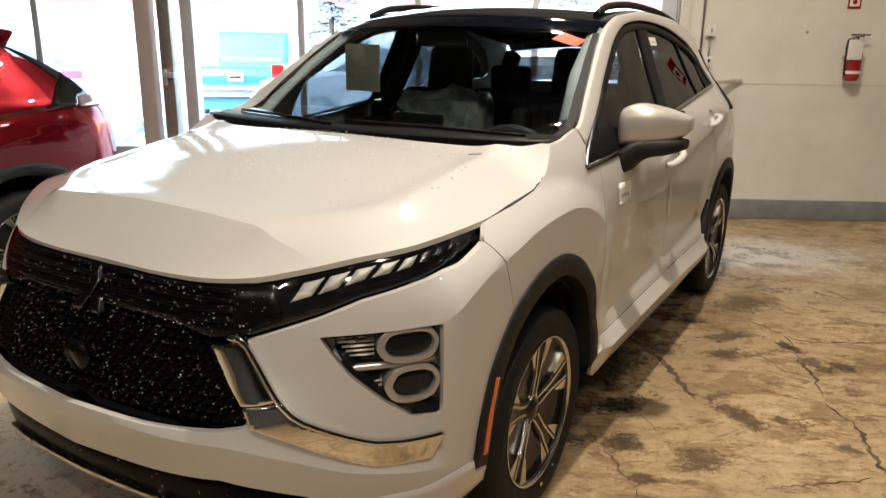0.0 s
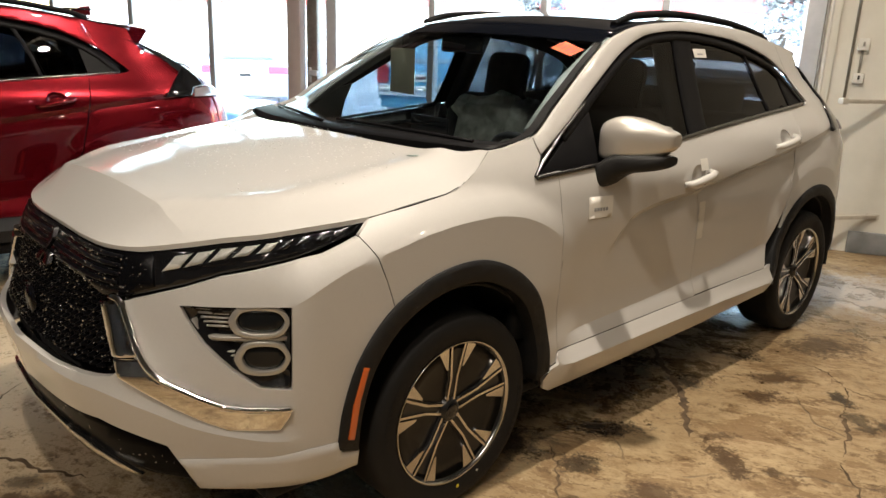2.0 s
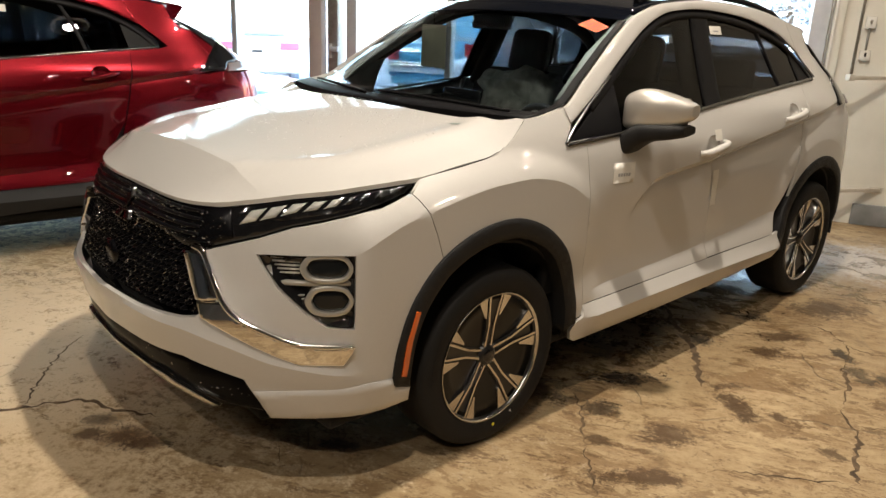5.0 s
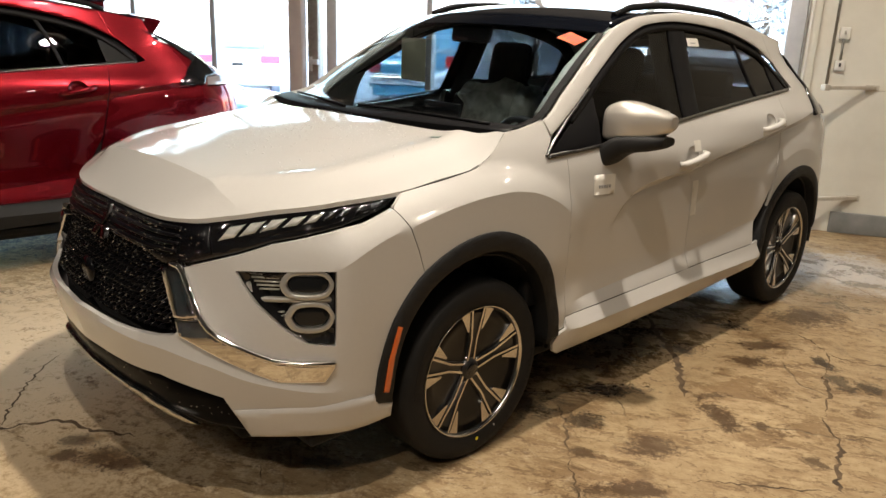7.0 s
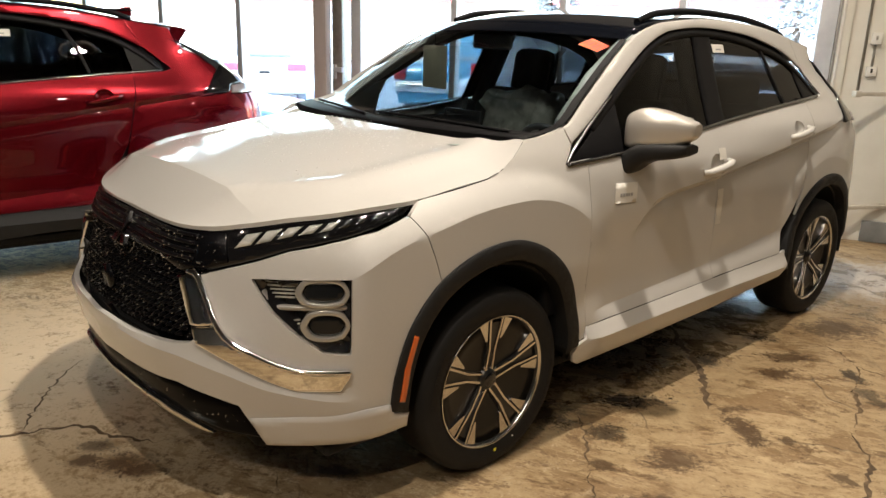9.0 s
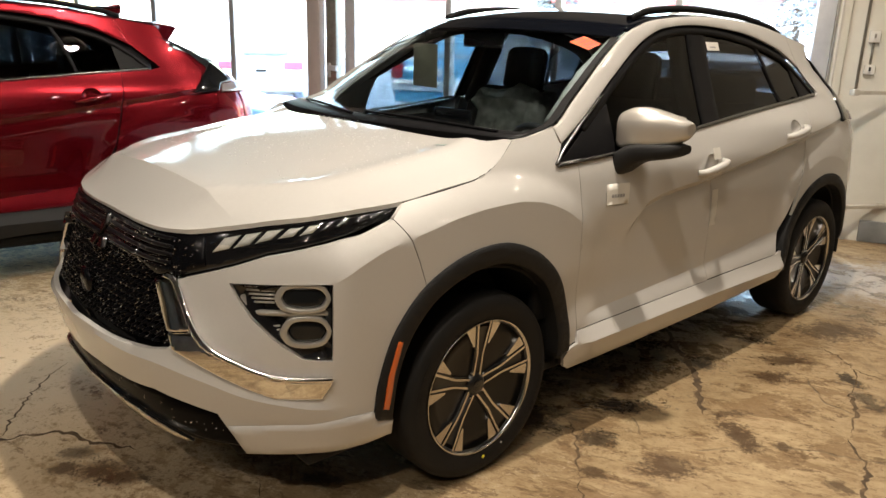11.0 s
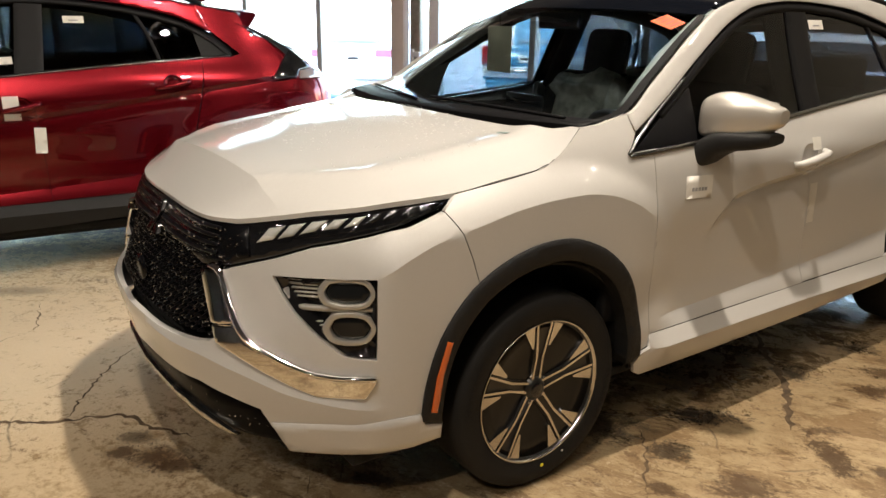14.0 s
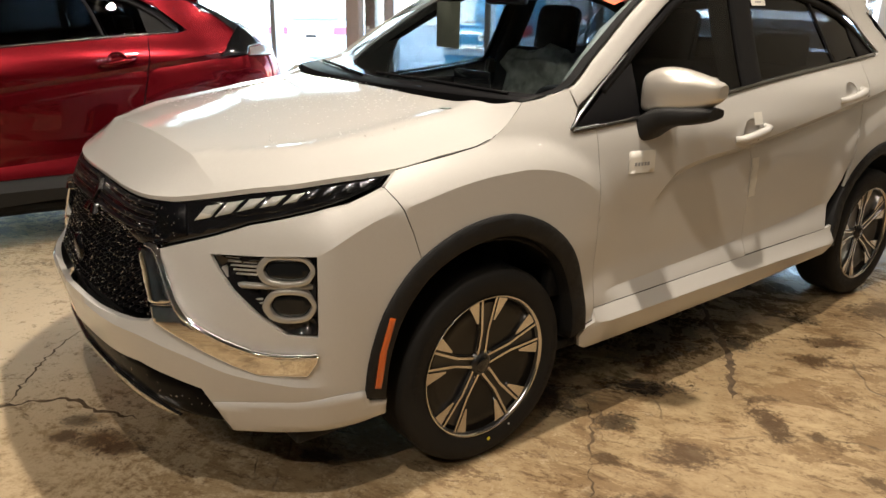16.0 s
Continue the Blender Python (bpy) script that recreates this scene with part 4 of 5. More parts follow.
        panel("rear_bumper", [(3.14, .42), (3.22, .48), (3.25, .80), (U1, .80), (U1, .35), (3.3, .35)], coat, side, c, sign=s, step=.05, off=.01)
        # --- roof bars ---
        uu = np.linspace(1.12, 2.5, 30)
        p = [top(u, .90 * s, .022 * min(1, (u - 1.10) / .15, (2.52 - u) / .12)) for u in uu]
        part("roof_bar", tube(p, .016, 8), SATIN_BLACK, c, "black roof bar")
        # --- mirror ---
        mir = new("door_mirror")
        mir.parent = c
        mir.location.y = 0 if s > 0 else -.10     # the far one is turned a little forward
        b = bmesh.new()
        rows = []
        upz = smooth([0, .06, .25, .6, 1], [.045, .062, .078, .060, .022])
        dnz = smooth([0, .06, .5, .75, 1], [-.066, -.082, -.082, -.070, -.032])
        dep = smooth([0, .08, .4, 1], [.050, .075, .085, .035])
        for k in np.linspace(0, 1, 20):
            x, t, d, h = .828 + .252 * k, float(upz(k)), float(dnz(k)), float(dep(k))
            end = 1 if 0 < k < 1 else .82
            ring = []
            for a in np.linspace(0, 2 * math.pi, 28, endpoint=False):
                ca, sa = math.cos(a), math.sin(a)
                ny, nz = math.copysign(abs(ca) ** .62, ca), math.copysign(abs(sa) ** (.75 if sa > 0 else .38), sa)
                y = .775 + .075 * k + end * h * ny * (1.0 if ny < 0 else .75)
                ring.append(b.verts.new((s * x, y, 1.212 + end * nz * (t if nz > 0 else -d) + .012 * k)))
            rows.append(ring)
        for r, t in zip(rows, rows[1:]):
            for i in range(28):
                b.faces.new((r[i], r[(i + 1) % 28], t[(i + 1) % 28], t[i])).smooth = True
        b.faces.new(rows[0]), b.faces.new(rows[-1])
        bmesh.ops.recalc_face_normals(b, faces=b.faces)
        tagged(mir, "door mirror with a silver-white cap")
        part("mirror_cap", b, SILVER if coat is WHITE else coat, mir)
        b, rows = bmesh.new(), []
        foot = smooth([.832, .860, .890, .920, .960, 1.0, 1.04, 1.066], [[1.105, 1.036, .705, .030], [1.125, 1.030, .712, .040], [1.150, 1.042, .735, .052], [1.162, 1.076, .765, .062], [1.165, 1.094, .785, .068], [1.166, 1.101, .805, .068], [1.166, 1.112, .825, .062], [1.160, 1.126, .840, .045]])
        for x in np.linspace(.832, 1.066, 16):
            high, low_z, yc, d = foot(x)
            ring = []
            for a in np.linspace(0, 2 * math.pi, 20, endpoint=False):
                ca, sa = math.cos(a), math.sin(a)
                ny, nz = math.copysign(abs(ca) ** .6, ca), math.copysign(abs(sa) ** .6, sa)
                ring.append(b.verts.new((s * x, yc + d * ny, (high + low_z) / 2 + (high - low_z) / 2 * nz)))
            rows.append(ring)
        for r, t in zip(rows, rows[1:]):
            for i in range(20):
                b.faces.new((r[i], r[(i + 1) % 20], t[(i + 1) % 20], t[i])).smooth = True
        b.faces.new(rows[0]), b.faces.new(rows[-1])
        bmesh.ops.recalc_face_normals(b, faces=b.faces)
        part("mirror_foot", b, CLADDING, mir, "black plastic foot and underside")
        part("mirror_glass", box(.17, .003, .10, (s * .955, .868, 1.215), .001), CHROME, mir)
        for cy in (FA, RA):
            wheel(c, .775, cy, s, WHEEL_TURN[cy > 1])
    # --- grille mesh, badge ---
    b = bmesh.new()
    rnd = random.Random(4)
    for row in range(11):
        z = .636 + row * .0190
        tip = 5 if row < 6 else 12
        for k in range(-19, 20):
            u = (k + .5 * (row % 2)) * .030
            if abs(u) > .47 + .05 * min(1, row / 8):
                continue
            p = side(np.array([U0 + abs(u)]), np.array([z]), np.array([-.030 if z < .84 else -.004]))[0]
            m = Matrix.Translation((math.copysign(1, u) * p[0], p[1], p[2])) @ Matrix.Rotation(radians(90 + rnd.uniform(-tip, tip)), 4, "X") @ Matrix.Rotation(radians(rnd.uniform(-tip, tip)), 4, "Y")
            bmesh.ops.create_cone(b, cap_ends=True, segments=6 if z < .84 else 4, radius1=.0155, radius2=.006, depth=.018 if z < .84 else .008, matrix=m @ Matrix.Diagonal((1.0, .58, 1, 1)))
    part("grille_mesh", b, GRILLE_STUD, c, "gloss black grille of small diamond studs")
    badge = new("badge")
    badge.parent = c
    for a in (90, 210, 330):
        dx, dz = math.cos(radians(a)), math.sin(radians(a))
        w, l = .021, .072
        pts = [(0, 0), (dx * l / 2 - dz * w, dz * l / 2 + dx * w), (dx * l, dz * l), (dx * l / 2 + dz * w, dz * l / 2 - dx * w)]
        panel("badge_piece", [(U0 + x, .862 + z) for x, z in pts], DARK_TRIM, side, badge, "dark chrome diamond", off=.014, gap=.001, roll=.003, thick=.012, step=.01)
    yb = float(side(np.array([U0]), np.array([.715]), np.array([.0]))[0][1]) - .006
    b = lathe([(0, 0), (.045, 0), (.05, .01)], 6, "Y", at=(0, yb + .0, .715))
    part("radar_cover", b, GRILLE_BLACK, c, "plain black sensor cover")
    if wet:      # rain drops on the bonnet
        rnd, b = random.Random(9), bmesh.new()
        for k in range(2600):
            x, y = rnd.uniform(-.62, .66), rnd.uniform(-.60, .0) + .05
            if rnd.random() > math.exp(-((y - .0) / .42) ** 2) * (1.0 if x < .2 else .55):
                continue
            r = .0014 + .0028 * rnd.random() ** 2
            z = float(bonnet(np.array(x), np.array(y), .003)[2])
            bmesh.ops.create_icosphere(b, subdivisions=1, radius=r, matrix=Matrix.Translation((x, y, z)) @ Matrix.Diagonal((1.1, 1.1, .40, 1)))
        bead = bmesh.new()
        for k in range(640):
            u, z0 = rnd.uniform(U0 - .35, -1.02), rnd.uniform(.64, .935)
            p = side(np.array([u]), np.array([z0]), np.array([.0 if z0 > .84 else -.016]))[0]
            r = .0011 + .0022 * rnd.random() ** 2
            bmesh.ops.create_icosphere(bead, subdivisions=2, radius=r, matrix=Matrix.Translation(p))
        for k in range(70):      # and on the lower grille
            p = side(np.array([rnd.uniform(U0 - .3, -.93)]), np.array([rnd.uniform(.36, .465)]), np.array([-.010]))[0]
            bmesh.ops.create_icosphere(bead, subdivisions=2, radius=.0011 + .0018 * rnd.random() ** 2, matrix=Matrix.Translation(p))
        for m in (b, bead):
            for f in m.faces:
                f.smooth = True
        tagged(part("nose_water", bead, BEAD, c, "small water beads on the grille, metallic for their glint"), kind="stuff")
        tagged(part("rain_water", b, BEAD_GLINT, c, "small rain drops coloured pale for their glint"), kind="stuff")
    # --- cabin ---
    dash = bmesh.new()
    rows = []
    for y, z in ((.10, 1.10), (.30, 1.13), (.55, 1.125), (.68, 1.10), (.72, 1.04), (.70, .90), (.66, .70)):
        rows.append([dash.verts.new((x, y - .10 * (1 - (x / .74) ** 2) * (y < .4), z + .018 * math.exp(-((x - .36) / .2) ** 2) * (y > .2))) for x in np.linspace(-.74, .74, 31)])
    for r, t in zip(rows, rows[1:]):
        for i in range(30):
            dash.faces.new((r[i], r[i + 1], t[i + 1], t[i])).smooth = True
    part("dashboard", dash, TRIM, c, "black grained dashboard")
    part("screen", box(.24, .015, .12, (0, .62, 1.155), .006), BLACK_GLOSS, c)
    wheel_m = Matrix.Translation((.36, .86, 1.0)) @ Matrix.Rotation(radians(-62), 4, "X")
    st = new("steering_wheel")
    st.parent = c
    st.matrix_local = wheel_m
    b = bmesh.new()
    ringp = [(.185 * math.cos(a), .185 * math.sin(a), 0) for a in np.linspace(0, 2 * math.pi, 41)]
    tube(ringp, .016, 8, b)
    part("wheel_rim", b, TRIM, st)
    b = box(.15, .12, .05, (0, 0, -.01), .02, 3)
    for a in (0, 180, 270):
        box(.17, .03, .02, bm=b, turn=Matrix.Rotation(radians(a), 4, "Z") @ Matrix.Translation((.10, 0, -.005)), bevel=.006)
    part("wheel_boss", b, TRIM, st)
    seat(c, .36, 1.05, False)
    seat(c, -.36, 1.05, True)
    b = box(1.30, .50, .18, (0, 1.98, .62), .06, 3)
    box(1.30, .15, .60, (0, 2.28, .92), .06, 3, b, None)
    part("rear_seat", b, CLOTH, c, "dark grey rear bench")
    for x in (-.42, 0, .42):
        part("headrest", box(.26, .10, .17, (x, 2.36, 1.28 if x else 1.24), .04, 3), CLOTH, c)
    part("cabin_floor", box(1.44, 2.6, .03, (0, 1.5, .40), .01), TRIM, c)
    part("underbody", box(1.26, 3.5, .04, (0, 1.35, .235), .012), CLADDING, c, "dark plastic underbody")
    for s in both:
        part("door_card", box(.05, 2.0, .62, (s * .775, 1.35, .79), .02), TRIM, c)
        p = [side(np.array([u]), np.array([float(rail_z(u)) - .035]), np.array([-.065 if u < .9 else -.05]))[0] for u in (.45, .7, .95, 1.1, 1.3, 1.7, 2.1, 2.5, 2.7)]
        part("inner_pillar", tube([(s * x, y, z) for x, y, z in p[:4]], [.036, .042, .038, .032], 8), LINING, c, "grey pillar lining")
        part("inner_rail", tube([(s * x, y, z) for x, y, z in p[3:]], [.03] * 6, 8), TRIM, c)
        panel("pillar_trim", [(.30, s * (.83 + .12 * s)), (.45, s * (.85 + .09 * s)), (.6, s * (.87 + .07 * s)), (1.0, s * (.89 + .04 * s)), (1.0, s * .96), (.6, s * .965), (.30, s * .965)], LINING, top, c, "grey pillar lining", off=-.03, roll=0, step=.05)
        p = [side(np.array([u]), np.array([z]), np.array([-.10]))[0] for u, z in ((1.45, 1.16), (1.47, 1.35), (1.50, 1.58))]
        part("inner_pillar", tube([(s * x, y, z) for x, y, z in p], .05, 8), TRIM, c)
        p = [side(np.array([u]), np.array([z]), np.array([-.17]))[0] for u, z in ((2.70, 1.18), (2.66, 1.30), (2.60, 1.42))]
        part("inner_pillar", tube([(s * x, y, z) for x, y, z in p], .06, 8), TRIM, c)
    panel("headlining", [(1.02, -.93), (1.02, .93), (2.75, .93), (2.75, -.93)], TRIM, top, c, off=-.035, step=.1)
    part("cabin_mirror", box(.25, .03, .07, (0, .80, 1.52), .012), BLACK_GLOSS, c)
    part("aerial_base", box(.05, .18, .012, (0, 2.58, 1.655), .004), BLACK_GLOSS, c)
    if stickers:
        stickers(c)
    return c


# ---- the room ----
def concrete():
    m = material("stained cracked concrete", (.34, .28, .22), .5, spec=.28)
    b = m.node_tree.nodes["Principled BSDF"]
    at = node(m, "ShaderNodeTexCoord").outputs["Object"]
    def noise_of(scale, detail=8, rough=.65, dist=0.0):
        n = node(m, "ShaderNodeTexNoise", Scale=scale, Detail=detail, Roughness=rough, Distortion=dist)
        wire(m, at, n.inputs["Vector"])
        return n.outputs[0]
    def ramp(src, lo, hi, a=0.0, z=1.0):
        r = node(m, "ShaderNodeMapRange")
        r.inputs[1].default_value, r.inputs[2].default_value, r.inputs[3].default_value, r.inputs[4].default_value = lo, hi, a, z
        wire(m, src, r.inputs[0])
        return r.outputs[0]
    def mixed(f, a, z):
        x = m.node_tree.nodes.new("ShaderNodeMix")
        x.data_type = "RGBA"
        wire(m, f, x.inputs[0])
        for i, v in ((6, a), (7, z)):
            if isinstance(v, tuple):
                x.inputs[i].default_value = (*v, 1)
            else:
                wire(m, v, x.inputs[i])
        return x.outputs[2]
    long = node(m, "ShaderNodeMapping")
    long.inputs["Scale"].default_value = (.7, 1.3, 1)
    wire(m, at, long.inputs["Vector"])
    plain, at = at, long.outputs[0]
    base = mixed(ramp(noise_of(1.1), .35, .65), (.30, .216, .120), (.46, .352, .208))
    base = mixed(ramp(noise_of(13, 12, .8), .44, .60, 0, .7), base, (.24, .155, .078))
    base = mixed(ramp(noise_of(3.2, 14, .8, .5), .515, .56, 0, .7), base, (.18, .11, .052))
    base = mixed(ramp(noise_of(7.0, 14, .82, .4), .535, .575, 0, .8), base, (.12, .07, .034))
    at = plain
    base = mixed(ramp(noise_of(26, 12, .85), .55, .59, 0, .7), base, (.15, .095, .05))
    base = mixed(ramp(noise_of(34, 8, .75), .62, .66, 0, .5), base, (.66, .54, .36))
    base = mixed(ramp(noise_of(75, 6, .7), .64, .68, 0, .8), base, (.07, .045, .028))
    dark = ramp(noise_of(.9, 9, .7, 1.0), .59, .68, 0, .5)
    base = mixed(dark, base, (.06, .04, .026))
    # stains, painted shade and painted sheen with places of their own
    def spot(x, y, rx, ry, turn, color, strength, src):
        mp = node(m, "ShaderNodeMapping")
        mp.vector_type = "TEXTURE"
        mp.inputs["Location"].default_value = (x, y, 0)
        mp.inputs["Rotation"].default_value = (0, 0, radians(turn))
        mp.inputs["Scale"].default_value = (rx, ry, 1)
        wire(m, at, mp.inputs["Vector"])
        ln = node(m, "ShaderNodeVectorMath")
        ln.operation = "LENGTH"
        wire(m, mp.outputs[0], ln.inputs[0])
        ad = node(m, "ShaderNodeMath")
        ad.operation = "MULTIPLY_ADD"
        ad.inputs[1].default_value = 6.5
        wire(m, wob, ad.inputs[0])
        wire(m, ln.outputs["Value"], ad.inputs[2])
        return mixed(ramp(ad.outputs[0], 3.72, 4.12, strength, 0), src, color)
    wob = node(m, "ShaderNodeMix")
    wob.inputs[0].default_value = .35
    wire(m, noise_of(9, 14, .85), wob.inputs[2])
    wire(m, noise_of(42, 10, .8), wob.inputs[3])
    wob = wob.outputs[0]
    for x, y, rx, ry, turn, col, st in CLEAN_AND_SHEEN + STAINS_AND_SHADE:
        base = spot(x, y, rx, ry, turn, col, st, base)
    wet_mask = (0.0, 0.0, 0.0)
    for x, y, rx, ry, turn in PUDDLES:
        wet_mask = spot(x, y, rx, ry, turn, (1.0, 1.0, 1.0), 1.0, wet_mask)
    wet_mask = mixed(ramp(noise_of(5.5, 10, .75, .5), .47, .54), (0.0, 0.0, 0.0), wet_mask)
    # darkens wet floor; under the white car it also paints in shade
    soak_and_shade = node(m, "ShaderNodeMath")
    soak_and_shade.operation = "MULTIPLY"
    soak_and_shade.inputs[1].default_value = .55
    wire(m, wet_mask, soak_and_shade.inputs[0])
    base = mixed(soak_and_shade.outputs[0], base, (.030, .025, .020))
    # cracks: warped cell borders
    wn = node(m, "ShaderNodeTexNoise", Scale=2.0, Detail=6)
    wire(m, at, wn.inputs["Vector"])
    add = node(m, "ShaderNodeVectorMath")
    add.operation = "MULTIPLY_ADD"
    add.inputs[1].default_value = (.35, .35, 0)
    wire(m, wn.outputs["Color"], add.inputs[0])
    wire(m, at, add.inputs[2])
    def cracks(scale, width):
        v = m.node_tree.nodes.new("ShaderNodeTexVoronoi")
        v.feature = "DISTANCE_TO_EDGE"
        v.voronoi_dimensions = "2D"
        v.inputs["Scale"].default_value = scale
        wire(m, add.outputs[0], v.inputs["Vector"])
        return ramp(v.outputs["Distance"], 0, width, 1, 0)
    c1 = cracks(1.15, .010)
    br = ramp(noise_of(1.7, 4), .52, .62)
    mul = node(m, "ShaderNodeMath")
    mul.operation = "MULTIPLY"
    wire(m, c1, mul.inputs[0])
    wire(m, br, mul.inputs[1])
    base = mixed(mul.outputs[0], base, (.085, .058, .036))
    wire(m, base, b.inputs["Base Color"])
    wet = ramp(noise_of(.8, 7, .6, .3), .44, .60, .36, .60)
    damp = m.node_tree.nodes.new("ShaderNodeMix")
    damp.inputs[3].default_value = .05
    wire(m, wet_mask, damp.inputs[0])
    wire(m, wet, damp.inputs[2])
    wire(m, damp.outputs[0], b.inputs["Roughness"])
    hn = noise_of(45, 8, .7)
    sub = node(m, "ShaderNodeMath")
    sub.operation = "MULTIPLY_ADD"
    sub.inputs[1].default_value = -1.2
    wire(m, mul.outputs[0], sub.inputs[0])
    wire(m, hn, sub.inputs[2])
    bp = node(m, "ShaderNodeBump", Strength=.35, Distance=.006)
    calm = node(m, "ShaderNodeMath")
    calm.operation = "MULTIPLY_ADD"
    calm.inputs[1].default_value, calm.inputs[2].default_value = -.30, .35
    wire(m, wet_mask, calm.inputs[0])
    wire(m, calm.outputs[0], bp.inputs["Strength"])
    wire(m, sub.outputs[0], bp.inputs["Height"])
    wire(m, bp.outputs[0], b.inputs["Normal"])
    return m


OIL_AND_SHADE, RUST = (.020, .014, .010), (.068, .039, .020)
# the first three spots paint the shade under the red car; the rest are stains
STAINS_AND_SHADE = [(-3.75, -1.4, 1.5, 1.25, 85, OIL_AND_SHADE, .93), (-3.6, .2, 1.4, 1.15, 85, OIL_AND_SHADE, .93), (-5.0, -.6, 1.6, 1.3, 60, OIL_AND_SHADE, .9),
          (1.34, 1.03, .08, .18, 50, RUST, .9), (1.29, .59, .16, .10, 50, RUST, .8), (.90, .86, .21, .09, 50, OIL_AND_SHADE, .97), (1.0, .55, .10, .10, 50, OIL_AND_SHADE, .8), (1.77, .97, .06, .06, 50, RUST, .8), (1.51, 1.08, .05, .05, 50, RUST, .8),
          (1.19, 1.68, .12, .09, 50, RUST, .9), (1.58, 1.77, .07, .15, 50, OIL_AND_SHADE, .7), (1.44, 1.94, .05, .11, 50, OIL_AND_SHADE, .9), (1.70, 1.83, .09, .10, 50, OIL_AND_SHADE, .8), (1.11, 2.54, .30, .18, 50, RUST, .85), (1.13, 1.94, .16, .09, 50, RUST, .85),
          (1.38, .24, .24, .06, 50, RUST, .85), (1.14, .34, .07, .06, 50, RUST, .8), (.88, 2.07, .15, .10, 50, OIL_AND_SHADE, .7), (.86, 1.55, .10, .13, 50, OIL_AND_SHADE, .85), (1.23, 1.17, .10, .05, 50, RUST, .7), (.70, .45, .25, .16, 60, OIL_AND_SHADE, .8), (.62, 1.3, .25, .5, 5, OIL_AND_SHADE, .7),
          (.01, -1.04, .13, .09, 58, RUST, .9), (-.09, -1.14, .08, .06, 58, RUST, .85), (-.16, -1.06, .10, .06, 58, OIL_AND_SHADE, .7), (.10, -1.0, .10, .06, 58, RUST, .9), (-2.95, -.97, .4, .2, 58, OIL_AND_SHADE, .8), (-2.15, -1.26, .30, .09, 58, RUST, .5), (.55, -.45, .10, .05, 40, OIL_AND_SHADE, .8)]
STAINS_AND_SHADE = [(*(ROOM.inverted() @ Vector((x, y, 0)))[:2], rx, ry, turn - 28.5, col, st) for x, y, rx, ry, turn, col, st in STAINS_AND_SHADE]
# cleaner floor; the second patch paints the pale sheen near the rear wall
CLEAN_AND_SHEEN = [(-1.5, -1.9, 3.2, 1.9, 58, (.64, .525, .365), .92), (.95, 3.75, 1.0, .6, 30, (.47, .42, .36), .85), (.1, -1.6, 1.0, .7, 58, (.50, .39, .25), .7)]
CLEAN_AND_SHEEN = [(*(ROOM.inverted() @ Vector((x, y, 0)))[:2], rx, ry, turn - 28.5, col, st) for x, y, rx, ry, turn, col, st in CLEAN_AND_SHEEN]
# wet floor; the large spots under the white car also carry painted shade
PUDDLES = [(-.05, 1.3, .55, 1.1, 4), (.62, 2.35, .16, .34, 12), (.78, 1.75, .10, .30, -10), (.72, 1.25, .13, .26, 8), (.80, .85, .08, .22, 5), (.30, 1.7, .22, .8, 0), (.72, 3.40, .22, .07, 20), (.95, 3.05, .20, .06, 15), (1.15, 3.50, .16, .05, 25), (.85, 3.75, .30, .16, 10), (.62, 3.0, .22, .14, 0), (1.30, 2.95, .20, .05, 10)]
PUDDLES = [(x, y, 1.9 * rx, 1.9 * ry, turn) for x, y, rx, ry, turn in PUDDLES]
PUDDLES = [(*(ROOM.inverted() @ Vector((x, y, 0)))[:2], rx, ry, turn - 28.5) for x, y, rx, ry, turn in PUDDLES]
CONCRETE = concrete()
WALL = vary(material("cream painted wall", (.70, .67, .58), .55), (.64, .61, .53), (.74, .71, .63), 2.2, bump=.12, bump_scale=35, rough=(.45, .65))
# walls out of view, coloured dark to hold down bounce light and reflections
SHADE_WALL = vary(material("unseen wall darkened against bounce light", (.12, .115, .105), .8), (.09, .086, .078), (.15, .145, .13), 1.5)
BASE_GREY = vary(material("grey painted skirting", (.20, .21, .21), .5), (.16, .17, .17), (.25, .25, .25), 5, bump=.1, bump_scale=60)
# unseen ceiling and window head, darkened to lessen bounce light and reflections
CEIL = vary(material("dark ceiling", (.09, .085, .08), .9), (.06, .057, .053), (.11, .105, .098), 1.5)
ALU = vary(material("grey aluminium section", (.62, .63, .66), .4, .3), (.55, .56, .60), (.68, .69, .72), 6, rough=(.35, .5))
BROWN = vary(material("brown painted column", (.50, .42, .40), .6), (.45, .38, .36), (.55, .47, .44), 4, bump=.1)
PANE = glass("window pane", (.93, .95, .97))
STEEL = vary(material("grey steel", (.40, .38, .34), .45, .8), (.30, .29, .26), (.46, .44, .40), 18, rough=(.35, .6))
S0, S1, DEEP, HIGH = -15.0, 9.0, 15.0, 5.8


def structure(name, data, mat, label="", at=ROOM, category=""):
    ob = part(name, data, mat, None, label)
    ob.matrix_world = at
    return tagged(ob, label, category or name.split("_")[0], "", "structure")


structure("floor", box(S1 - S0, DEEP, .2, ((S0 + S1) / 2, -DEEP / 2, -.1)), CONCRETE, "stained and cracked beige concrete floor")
structure("ceiling", box(S1 - S0 + .6, DEEP + .6, .2, ((S0 + S1) / 2, -DEEP / 2, HIGH + .1)), CEIL, "unseen ceiling, dark to cut bounce light")
structure("wall_south", box(S1 - S0, .3, HIGH, ((S0 + S1) / 2, -DEEP - .15, HIGH / 2)), SHADE_WALL, "unseen wall, dark to cut bounce light")
structure("wall_west", box(.3, DEEP, HIGH, (S0 - .15, -DEEP / 2, HIGH / 2)), SHADE_WALL, "unseen wall, dark to cut bounce light")
structure("wall_east", box(.3, DEEP, HIGH, (S1 + .15, -DEEP / 2, HIGH / 2)), SHADE_WALL, "unseen wall, dark to cut bounce light")
